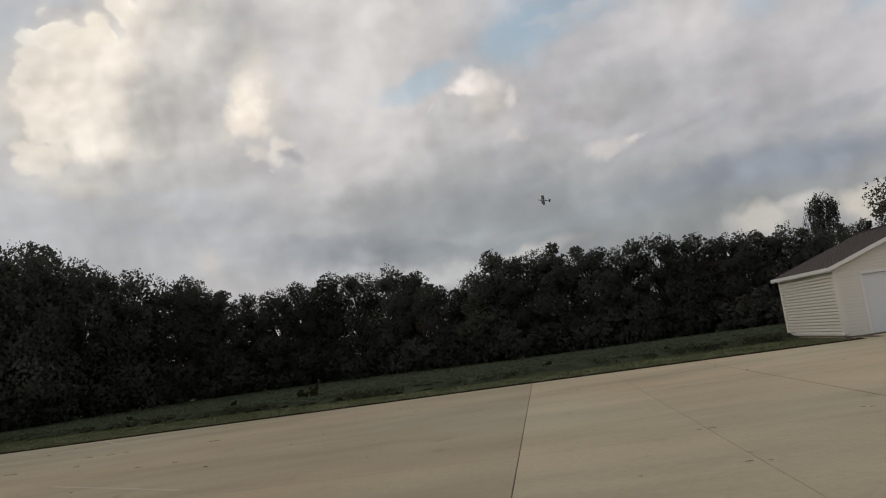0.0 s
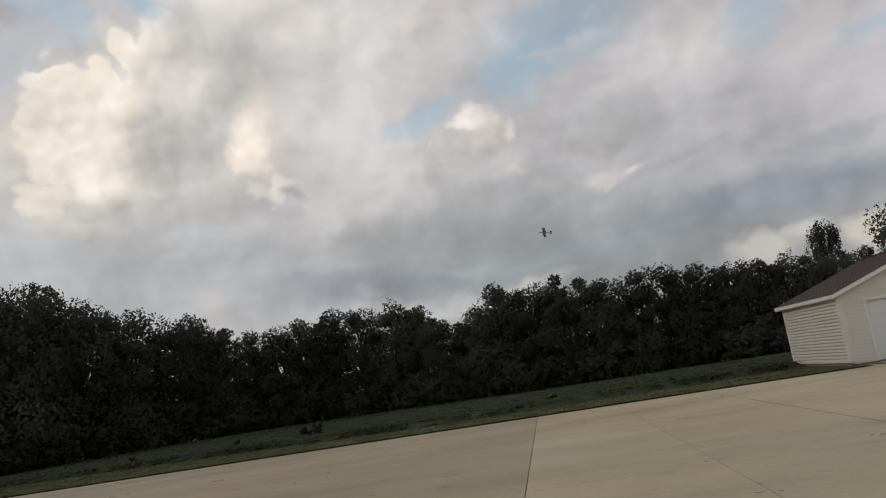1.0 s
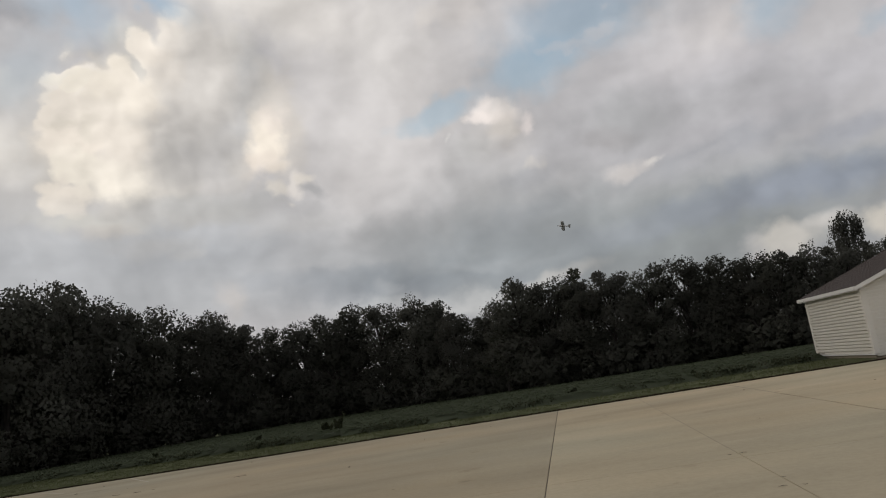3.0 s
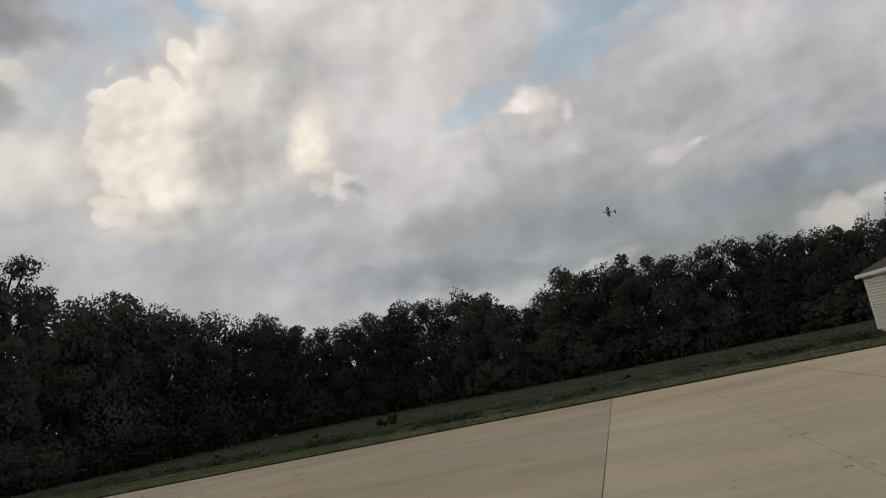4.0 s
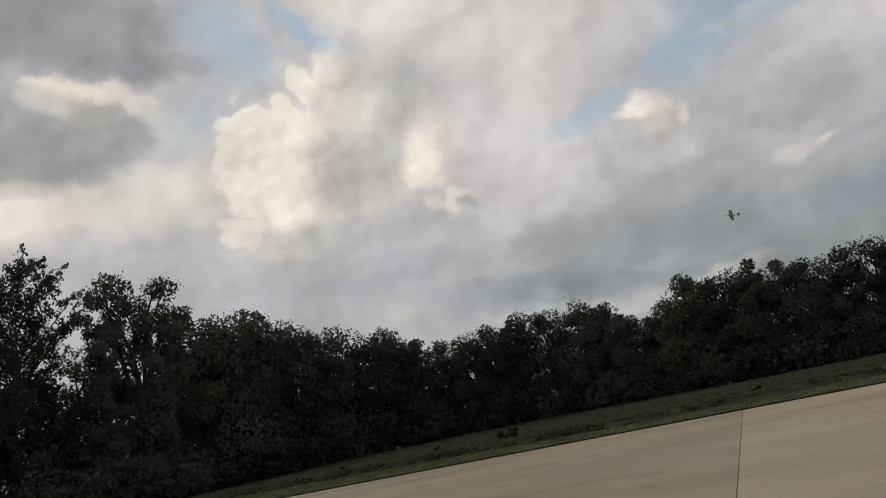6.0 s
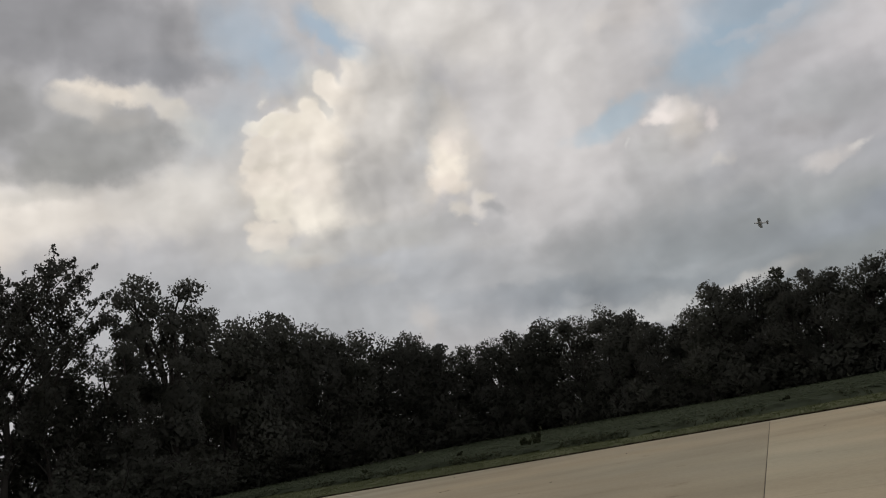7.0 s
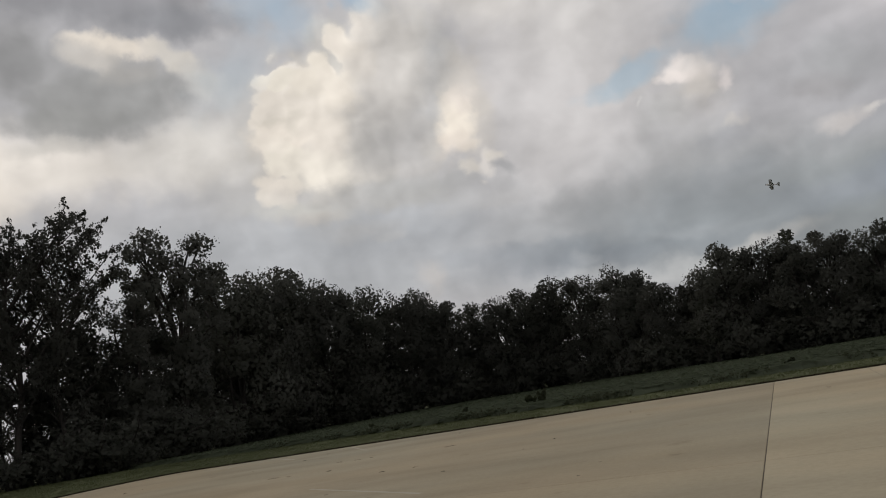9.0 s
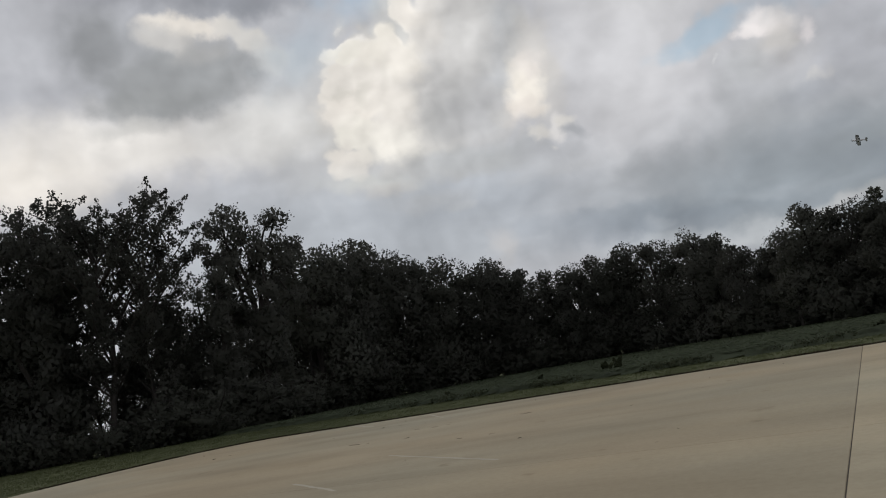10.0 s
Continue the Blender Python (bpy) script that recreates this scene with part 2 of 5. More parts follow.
patch(20.8, 8.4, 5.6, 1.0, 8, (143, 149, 160), 0.7, 0.9)  # band
patch(-5.7, 10.9, 6.1, 1.4, 1, (166, 166, 168), 0.7, 0.9)  # band
patch(3.5, 10.3, 5.3, 1.5, 10, (156, 158, 164), 0.7, 0.9)  # band
patch(5.7, 13.2, 2.8, 1.0, 9, (160, 161, 166), 0.6, 0.9)  # band
patch(20.2, 12.5, 6.9, 1.0, 8, (160, 162, 168), 0.7, 0.9)  # band
patch(28.0, 11.6, 3.8, 0.9, 12, (160, 163, 172), 0.7, 0.9)  # band
patch(11.8, 15.2, 2.0, 1.1, -20, (160, 158, 160), 0.7, 0.9)  # band
patch(13.1, 12.4, 1.5, 0.7, 4, (203, 198, 196), 0.77, 0.8)  # streak
patch(14.9, 12.7, 0.8, 0.3, 12, (214, 210, 207), 0.77, 0.9)  # streak
patch(18.6, 12.1, 1.8, 0.5, 15, (182, 182, 186), 0.59, 0.95)  # streak
patch(2.6, 7.5, 4.9, 0.5, -4, (184, 185, 188), 0.59, 0.95)  # streak
patch(0.2, 10.8, 2.5, 1.1, 0, (178, 177, 178), 0.51, 0.95)  # streak
patch(-21.1, 12.1, 3.3, 0.9, -1, (196, 194, 192), 0.68, 0.95)  # streak
patch(-19.3, 11.3, 1.5, 0.5, -2, (202, 199, 195), 0.59, 0.95)  # streak
patch(-9.2, 9.7, 6.5, 0.6, -4, (178, 179, 182), 0.51, 0.95)  # streak
patch(-24.5, 13.5, 2.1, 0.7, 7, (198, 193, 188), 0.59, 0.95)  # streak
patch(-12.1, 12.5, 3.6, 0.7, 1, (184, 183, 183), 0.51, 0.95)  # streak
patch(-5.5, 7.1, 1.1, 0.4, -9, (178, 180, 184), 0.59, 0.95)  # streak
patch(5.6, 5.7, 4.0, 0.6, 8, (200, 195, 190), 0.8, 0.8)  # low glow
patch(0.0, 5.0, 4.5, 0.9, -2, (192, 192, 192), 0.9, 0.8)  # low glow
patch(-6.4, 6.0, 3.7, 0.7, -5, (184, 186, 188), 0.7, 0.9)  # low glow
patch(-16.8, 7.5, 1.1, 1.6, -8, (192, 188, 186), 0.7, 0.9)  # low glow
patch(22.7, 5.4, 2.2, 1.5, 1, (206, 202, 196), 0.85, 0.65)  # low cloud
patch(24.6, 6.0, 1.7, 0.9, 0, (200, 197, 194), 0.77, 0.8)  # low cloud
patch(28.5, 5.1, 1.9, 1.2, 14, (214, 208, 198), 0.81, 0.7)  # low cloud
patch(20.3, 5.2, 0.7, 1.4, -1, (190, 188, 188), 0.59, 0.95)  # low cloud
patch(-45.7, 18.4, 12.0, 2.9, 1, (234, 227, 219), 0.95, 0.8)  # left glow
patch(-49.1, 16.4, 5.3, 2.2, -4, (240, 231, 220), 0.85, 0.8)  # left glow
patch(-40.3, 18.1, 4.1, 1.3, -1, (224, 218, 211), 0.7, 0.9)  # left glow
patch(-33.4, 19.0, 4.7, 2.7, 3, (216, 212, 207), 0.85, 0.8)  # left pale
patch(-38.5, 30.3, 9.5, 3.3, -1, (150, 150, 154), 1, 0.5, True)  # dark cloud
patch(-32.3, 27.6, 4.5, 1.2, -2, (146, 147, 152), 0.9, 0.7, True)  # dark cloud
patch(-38.1, 22.9, 6.3, 2.7, 5, (156, 156, 156), 1, 0.5, True)  # dark cloud
patch(-42.9, 25.3, 3.6, 2.1, 0, (150, 150, 151), 0.9, 0.8, True)  # dark cloud
patch(-40.4, 21.4, 4.5, 1.1, 2, (156, 156, 155), 0.8, 0.8, True)  # dark cloud
patch(-37.0, 26.3, 3.1, 0.7, -5, (227, 218, 207), 0.95, 0.6)  # dark rim
patch(-38.6, 25.5, 2.0, 0.9, -4, (196, 191, 185), 0.8, 0.7)  # dark rim
patch(-32.8, 25.3, 2.2, 0.9, -30, (208, 203, 196), 0.9, 0.6)  # dark rim
patch(-30.9, 23.7, 1.8, 1.4, -36, (202, 199, 195), 0.9, 0.7)  # dark rim
patch(-36.4, 24.6, 2.1, 0.9, 8, (176, 173, 170), 0.6, 0.9)  # dark rim
patch(-41.9, 19.8, 3.0, 0.7, 2, (190, 187, 182), 0.6, 0.9)  # dark rim
patch(3.5, 8.6, 12.6, 3.3, -4, (146, 151, 155), 0.5, 1)  # bank right
patch(2.6, 10.4, 11.5, 3.5, -4, (158, 162, 164), 0.3, 1)  # bank right
patch(2.6, 7.8, 9.5, 3.8, -2, (150, 156, 161), 0.55, 1)  # bank right
patch(-17.8, 11.2, 7.6, 1.8, -4, (166, 169, 174), 0.6, 0.95)  # low grey

# light comes from the left: the near sides of heads and billows are brighter than their far sides
cumulus = wmath("MAXIMUM", region(-20.5, 20.3, 8.5, 7.5, 0, 1.0, 0.5), wmath("MAXIMUM", region(4.6, 17.2, 3.2, 2.4, -10, 0.8, 0.6), region(-37.0, 24.0, 9.0, 5.0, 0, 0.35, 0.7)))
beyond = bulges(wvec("ADD", SWIRL, (0.55, -0.40, 0)))
heads_lit = wmath("MULTIPLY", wmath("SUBTRACT", beyond, HEADS), wmath("ADD", 0.06, wmath("MULTIPLY", cumulus, 0.30)))
LUMPS = wvec("ADD", wvec("MULTIPLY", FLAT, (0.9, 1.05, 1.0)), wvec("MULTIPLY", coarse, (1.6, 1.2, 1.0)))
near = wnoise(LUMPS, 0.30, 3, 0.42)
away = wnoise(wvec("ADD", LUMPS, (0.75, -0.55, 0)), 0.30, 3, 0.42)
relief = wmath("ADD", wmath("ADD", 1.0, heads_lit), wmath("MULTIPLY", wmath("SUBTRACT", away, near), 0.42))
tone = wn("ShaderNodeMapRange", interpolation_type="SMOOTHSTEP")
W.links.new(wnoise(wvec("ADD", LUMPS, (31.0, 7.0, 0)), 0.20, 4, 0.45), tone.inputs[0])
for i_tone, v_tone in enumerate((0.30, 0.70, 0.92, 1.13)):
    tone.inputs[i_tone + 1].default_value = v_tone
mottle = tone.outputs[0]
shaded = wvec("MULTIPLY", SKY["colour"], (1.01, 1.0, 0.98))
lit = wn("ShaderNodeVectorMath", operation="SCALE")
W.links.new(shaded, lit.inputs[0]), W.links.new(wmath("MULTIPLY", relief, mottle), lit.inputs["Scale"])
cloud_light = wn("ShaderNodeBackground")
cloud_light.inputs["Strength"].default_value = 1.0
W.links.new(lit.outputs[0], cloud_light.inputs["Color"])
clear = wn("ShaderNodeTexSky", sky_type="NISHITA")
clear.air_density, clear.dust_density, clear.ozone_density = 1.0, 1.2, 0.0
clear.sun_disc, clear.sun_elevation, clear.sun_rotation = False, radians(SUN_EL), radians(SUN_AZ)
clear_light = wn("ShaderNodeBackground")
clear_light.inputs["Strength"].default_value = 0.175
W.links.new(wvec("MULTIPLY", clear.outputs[0], (1.03, 1.03, 0.90)), clear_light.inputs["Color"])
both = wn("ShaderNodeMixShader")
W.links.new(SKY["cover"], both.inputs[0]), W.links.new(clear_light.outputs[0], both.inputs[1]), W.links.new(cloud_light.outputs[0], both.inputs[2])
out = wn("ShaderNodeOutputWorld")
W.links.new(both.outputs[0], out.inputs["Surface"])

sun = new("sun", bpy.data.lights.new("sun", "SUN"))
sun.data.energy, sun.data.angle, sun.data.color = 0.5, radians(25), (1.0, 0.9, 0.76)
toward = Vector((math.sin(radians(SUN_AZ)) * math.cos(radians(SUN_EL)), math.cos(radians(SUN_AZ)) * math.cos(radians(SUN_EL)), math.sin(radians(SUN_EL))))
sun.matrix_world = look(toward * 100, (0, 0, 0))


# ---------------------------------------------------------------- materials
def material(name):
    m = bpy.data.materials.new(name)
    m.use_nodes = True
    t = m.node_tree
    return m, t, t.nodes["Principled BSDF"], t.nodes["Material Output"]


def node(t, kind, links=(), **values):
    n = t.nodes.new(kind)
    for k, v in values.items():
        setattr(n, k, v)
    for a, b in links:
        t.links.new(a, n.inputs[b])
    return n


def noise_fac(t, vector, scale, detail=4, rough=0.55):
    n = node(t, "ShaderNodeTexNoise", [(vector, "Vector")])
    n.inputs["Scale"].default_value, n.inputs["Detail"].default_value, n.inputs["Roughness"].default_value = scale, detail, rough
    return n.outputs["Fac"]


def ramp(t, fac, stops):
    n = node(t, "ShaderNodeValToRGB", [(fac, 0)])
    while len(n.color_ramp.elements) < len(stops):
        n.color_ramp.elements.new(0.5)
    for e, (p, c) in zip(n.color_ramp.elements, stops):
        e.position, e.color = p, (*c, 1)
    return n.outputs[0]


def mixed(t, fac, a, b, blend="MIX"):
    n = node(t, "ShaderNodeMix", data_type="RGBA", blend_type=blend)
    for i, v in ((0, fac), (6, a), (7, b)):
        if isinstance(v, (int, float)):
            n.inputs[i].default_value = v
        elif isinstance(v, tuple):
            n.inputs[i].default_value = (*v, 1)
        else:
            t.links.new(v, n.inputs[i])
    return n.outputs[2]


def bumped(t, shader, fac, strength, distance):
    b = node(t, "ShaderNodeBump", [(fac, "Height")])
    b.inputs["Strength"].default_value, b.inputs["Distance"].default_value = strength, distance
    t.links.new(b.outputs[0], shader.inputs["Normal"])


def foliage(name, dark, light, through=0.22):
    m, t, p, out = material(name)
    geo = node(t, "ShaderNodeNewGeometry")
    info = node(t, "ShaderNodeObjectInfo")
    obj = node(t, "ShaderNodeTexCoord")
    c = mixed(t, ramp(t, geo.outputs["Random Per Island"], ((0, (0.2,) * 3), (1, (0.8,) * 3))), dark, light)
    c = mixed(t, noise_fac(t, obj.outputs["Object"], 0.6, 3), c, tuple(v * 0.72 for v in light))
    hue = node(t, "ShaderNodeHueSaturation", [(c, "Color")])
    t.links.new(ramp(t, info.outputs["Random"], ((0, (0.75,) * 3), (1, (1.2,) * 3))), hue.inputs["Value"])
    p.inputs["Roughness"].default_value, p.inputs["Specular IOR Level"].default_value = 0.8, 0.12
    t.links.new(hue.outputs[0], p.inputs["Base Color"])
    tr = node(t, "ShaderNodeBsdfTranslucent", [(hue.outputs[0], "Color")])
    mix = node(t, "ShaderNodeMixShader", [(p.outputs[0], 1), (tr.outputs[0], 2)])
    mix.inputs[0].default_value = through
    t.links.new(mix.outputs[0], out.inputs["Surface"])
    return m


def plain(name, colour, rough, metal=0.0, grain=20.0, spread=0.12, bump=0.0):
    m, t, p, out = material(name)
    obj = node(t, "ShaderNodeTexCoord").outputs["Object"]
    fine_grain, patches = noise_fac(t, obj, grain, 5), noise_fac(t, obj, grain * 0.08, 4)
    c = mixed(t, fine_grain, tuple(v * (1 - spread) for v in colour), tuple(min(1, v * (1 + spread)) for v in colour))
    c = mixed(t, patches, c, tuple(v * (1 - 1.5 * spread) for v in colour))
    t.links.new(c, p.inputs["Base Color"])
    p.inputs["Roughness"].default_value, p.inputs["Metallic"].default_value = rough, metal
    if bump:
        bumped(t, p, fine_grain, bump, 0.01)
    return m


def concrete(name, tone=1.0):
    m, t, p, out = material(name)
    geo = node(t, "ShaderNodeNewGeometry")
    at = geo.outputs["Position"]
    info = node(t, "ShaderNodeObjectInfo")
    streak = node(t, "ShaderNodeMapping", [(at, "Vector")])
    streak.inputs["Scale"].default_value = (0.6, 1.0, 1)
    streak.inputs["Rotation"].default_value = (0, 0, radians(12))
    c = ramp(t, noise_fac(t, streak.outputs[0], 0.35, 5, 0.5), ((0.3, (0.355, 0.312, 0.218)), (0.5, (0.384, 0.339, 0.240)), (0.72, (0.404, 0.358, 0.256))))
    blotch = ramp(t, noise_fac(t, at, 0.16, 5, 0.6), ((0.36, (0.91, 0.90, 0.88)), (0.62, (1.04, 1.04, 1.04))))
    c = mixed(t, 1.0, c, blotch, "MULTIPLY")
    swept = node(t, "ShaderNodeMapping", [(at, "Vector")])
    swept.inputs["Rotation"].default_value, swept.inputs["Scale"].default_value = (0, 0, radians(-38)), (0.28, 1.1, 1)
    c = mixed(t, 1.0, c, ramp(t, noise_fac(t, swept.outputs[0], 0.45, 4, 0.55), ((0.34, (0.86, 0.86, 0.85)), (0.5, (1.0, 1.0, 1.0)), (0.68, (1.07, 1.06, 1.04)))), "MULTIPLY")
    warm = ramp(t, noise_fac(t, at, 0.09, 3, 0.5), ((0.40, (1.05, 0.985, 0.93)), (0.60, (0.985, 1.0, 1.01))))
    c = mixed(t, 1.0, c, warm, "MULTIPLY")
    speck = ramp(t, noise_fac(t, at, 9.0, 5, 0.7), ((0.35, (0.93, 0.925, 0.92)), (0.6, (1.02, 1.02, 1.02))))
    c = mixed(t, 1.0, c, speck, "MULTIPLY")
    drip = ramp(t, noise_fac(t, at, 1.3, 3, 0.5), ((0.24, (0.72, 0.70, 0.67)), (0.33, (1, 1, 1))))
    c = mixed(t, 0.8, c, drip, "MULTIPLY")
    c = mixed(t, 1.0, c, ramp(t, info.outputs["Random"], ((0, (0.97 * tone,) * 3), (1, (1.03 * tone, 1.025 * tone, 1.01 * tone)))), "MULTIPLY")
    t.links.new(c, p.inputs["Base Color"])
    p.inputs["Roughness"].default_value, p.inputs["Specular IOR Level"].default_value = 0.82, 0.3
    bumped(t, p, noise_fac(t, at, 45, 4, 0.7), 0.25, 0.01)
    return m


def soil():
    m, t, p, out = material("lawn_soil")
    at = node(t, "ShaderNodeNewGeometry").outputs["Position"]
    c = ramp(t, noise_fac(t, at, 0.5, 6, 0.6), ((0.3, (0.085, 0.097, 0.046)), (0.55, (0.100, 0.113, 0.054)), (0.75, (0.118, 0.124, 0.066))))
    c = mixed(t, ramp(t, noise_fac(t, at, 6.0, 5, 0.7), ((0.4, (0, 0, 0)), (0.7, (0.6,) * 3))), c, (0.085, 0.078, 0.045))
    t.links.new(c, p.inputs["Base Color"])
    p.inputs["Roughness"].default_value, p.inputs["Specular IOR Level"].default_value = 0.95, 0.1
    bumped(t, p, noise_fac(t, at, 14, 5, 0.7), 0.6, 0.04)
    return m


CONCRETE, PALE_CONCRETE, SOIL = concrete("broomed_concrete", 0.94), concrete("paler_broomed_concrete", 1.11), soil()
DIRT = plain("bare_dirt", (0.115, 0.085, 0.055), 0.95, grain=7, spread=0.35, bump=0.5)
LEAF = [foliage("oak_leaves", (0.095, 0.098, 0.082), (0.103, 0.106, 0.088), 0.5), foliage("maple_leaves", (0.097, 0.099, 0.085), (0.105, 0.107, 0.091), 0.5),
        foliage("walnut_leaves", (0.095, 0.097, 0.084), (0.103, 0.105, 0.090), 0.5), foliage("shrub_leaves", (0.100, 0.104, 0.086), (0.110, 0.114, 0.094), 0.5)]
NEEDLE = foliage("pine_needles", (0.08, 0.085, 0.064), (0.10, 0.106, 0.08), 0.15)
GRASS = foliage("mown_grass", (0.120, 0.138, 0.064), (0.132, 0.148, 0.070), 0.5)
CROP = foliage("field_leaves", (0.090, 0.108, 0.066), (0.097, 0.115, 0.071), 0.5)
WEED = foliage("weed_leaves", (0.025, 0.03, 0.015), (0.045, 0.052, 0.025), 0.05)
DRIFT = foliage("low_weed_leaves", (0.062, 0.072, 0.042), (0.078, 0.088, 0.052), 0.2)
THATCH = foliage("dead_thatch", (0.022, 0.018, 0.010), (0.045, 0.036, 0.020), 0.05)
BARK = plain("bark", (0.045, 0.039, 0.033), 0.9, grain=9, spread=0.35, bump=0.5)
SIDING = plain("cream_vinyl_siding", (0.75, 0.725, 0.655), 0.45, grain=3, spread=0.04)
TRIM = plain("white_trim", (0.78, 0.77, 0.74), 0.4, grain=5, spread=0.03)
DOOR = plain("white_steel_door", (0.72, 0.75, 0.76), 0.4, grain=2, spread=0.03)
SHINGLE = plain("brown_shingles", (0.068, 0.051, 0.045), 0.9, grain=14, spread=0.3, bump=0.4)
FOOTING = plain("footing_concrete", (0.30, 0.26, 0.20), 0.9, grain=8, spread=0.15, bump=0.3)
JOINT = plain("joint_filler", (0.09, 0.075, 0.055), 0.95, grain=12, spread=0.3)
DUST = plain("packed_dust", (0.34, 0.30, 0.215), 0.95, grain=9, spread=0.25)
SCUFF = plain("pale_scuff", (0.47, 0.42, 0.32), 0.8, grain=6, spread=0.15)
DEBRIS = plain("dry_leaf", (0.07, 0.05, 0.03), 0.9, grain=20, spread=0.3)
FOAM = plain("white_foam", (0.72, 0.72, 0.70), 0.4, grain=10, spread=0.04)
GREEN = plain("dark_green_trim", (0.03, 0.06, 0.04), 0.35, grain=10, spread=0.1)
BLACK = plain("black_rubber", (0.02, 0.02, 0.02), 0.7, grain=15, spread=0.2)
SMOKED = plain("smoked_canopy", (0.02, 0.025, 0.03), 0.08, grain=5, spread=0.1)


# ---------------------------------------------------------------- mesh helpers
def mesh_from(name, verts, faces, mat, smooth=False, normals=None):
    """A mesh from vertex and face arrays; all faces have the same number of corners."""
    verts, faces = np.asarray(verts, np.float32), np.asarray(faces, np.int32)
    me = bpy.data.meshes.new(name)
    k = faces.shape[1]
    me.vertices.add(len(verts)), me.loops.add(faces.size), me.polygons.add(len(faces))
    me.vertices.foreach_set("co", verts.ravel())
    me.loops.foreach_set("vertex_index", faces.ravel())
    me.polygons.foreach_set("loop_start", np.arange(0, faces.size, k, dtype=np.int32))
    me.polygons.foreach_set("use_smooth", np.full(len(faces), smooth))
    me.update(calc_edges=True)
    if normals is not None:
        me.normals_split_custom_set_from_vertices(np.asarray(normals, np.float32))
    me.materials.append(mat)
    return me


def form_normals(verts, quads, hearts):
    """Normals that point away from the crown's axis and its nearest heart, and the quads turned to agree with them."""
    c = verts[quads].mean(1)
    near = np.empty(len(c), int)
    for i in range(0, len(c), 4000):
        near[i:i + 4000] = ((c[i:i + 4000, None] - hearts[None]) ** 2).sum(-1).argmin(1)
    out = c - hearts[near]
    out /= np.linalg.norm(out, axis=1, keepdims=True) + 1e-9
    side = c - np.asarray(hearts).mean(0)
    side[:, 2] = 0.25 * np.abs(side[:, 2])
    out = 0.38 * out + 0.75 * side / (np.linalg.norm(side, axis=1, keepdims=True) + 1e-9)
    out /= np.linalg.norm(out, axis=1, keepdims=True) + 1e-9
    a, b, d = verts[quads[:, 0]], verts[quads[:, 1]], verts[quads[:, 3]]
    flat_n = np.cross(b - a, d - a)
    flat_n /= np.linalg.norm(flat_n, axis=1, keepdims=True) + 1e-9
    turn = (flat_n * out).sum(1) < 0
    quads = quads.copy()
    quads[turn] = quads[turn][:, ::-1]
    flat_n[turn] *= -1
    mix = out * 0.85 + flat_n * 0.28
    mix /= np.linalg.norm(mix, axis=1, keepdims=True)
    normals = np.zeros_like(verts)
    normals[quads.ravel()] = np.repeat(mix, 4, 0)
    return quads, normals


def crown_mesh(name, geo, mat, hearts):
    quads, normals = form_normals(geo[0], geo[1], np.asarray(hearts, float))
    return mesh_from(name, geo[0], quads, mat, True, normals)


def bm_mesh(name, bm, mat):
    me = bpy.data.meshes.new(name)
    bm.normal_update()
    bm.to_mesh(me)
    bm.free()
    me.materials.append(mat)
    return me


def child(name, me, parent, label=""):
    ob = new(name, me)
    ob.parent = parent
    return tagged(ob, label)


def part(name, bm, mat, parent, label=""):
    return child(name, bm_mesh(name, bm, mat), parent, label)


def box(bm, x0, x1, y0, y1, z0, z1, bevel=0.0):
    r = bmesh.ops.create_cube(bm, size=1.0, matrix=Matrix.Translation(((x0 + x1) / 2, (y0 + y1) / 2, (z0 + z1) / 2)) @ Matrix.Diagonal((x1 - x0, y1 - y0, z1 - z0, 1)))
    if bevel:
        edges = {e for v in r["verts"] for e in v.link_edges}
        bmesh.ops.bevel(bm, geom=list(edges), offset=bevel, segments=1, affect="EDGES")
    return bm


def tube(points, radii, sides=7):
    """Vertices and quads of a tapered tube along points."""
    pts, verts, quads = np.asarray(points, float), [], []
    for i, (p, r) in enumerate(zip(pts, radii)):
        d = pts[min(i + 1, len(pts) - 1)] - pts[max(i - 1, 0)]
        d /= np.linalg.norm(d) + 1e-9
        u = np.cross(d, (0.3, 0.9, 0.1))
        u /= np.linalg.norm(u) + 1e-9
        v = np.cross(d, u)
        for k in range(sides):
            a = 2 * math.pi * k / sides
            verts.append(p + r * (u * math.cos(a) + v * math.sin(a)))
    for i in range(len(pts) - 1):
        for k in range(sides):
            quads.append((i * sides + k, i * sides + (k + 1) % sides, (i + 1) * sides + (k + 1) % sides, (i + 1) * sides + k))
    return np.array(verts), np.array(quads)


def joined(pieces):
    vs, fs, n = [], [], 0
    for v, f in pieces:
        vs.append(v), fs.append(f + n)
        n += len(v)
    return np.concatenate(vs), np.concatenate(fs)


def leaves(rng, centres, reach, per, size, droop=0.0):
    """Pointed, slightly folded leaf quads scattered about the centres."""
    n = len(centres) * per
    c = np.repeat(centres, per, 0)
    off = rng.normal(size=(n, 3))
    off *= (rng.random((n, 1)) ** 0.45) / (np.linalg.norm(off, axis=1, keepdims=True) + 1e-9)
    c = c + off * np.repeat(np.broadcast_to(reach, (len(centres),)), per)[:, None]
    d = rng.normal(size=(n, 3))
    d[:, 2] -= droop
    d /= np.linalg.norm(d, axis=1, keepdims=True)
    s = np.cross(d, rng.normal(size=(n, 3)))
    s /= np.linalg.norm(s, axis=1, keepdims=True) + 1e-9
    up = np.cross(d, s)
    L = size * (0.6 + 0.8 * rng.random((n, 1)))
    v = np.stack([c - d * L * 0.5, c + s * L * 0.36 + up * L * 0.08, c + d * L * 0.5, c - s * L * 0.36 + up * L * 0.08], 1).reshape(-1, 3)
    return v, np.arange(n * 4).reshape(-1, 4)


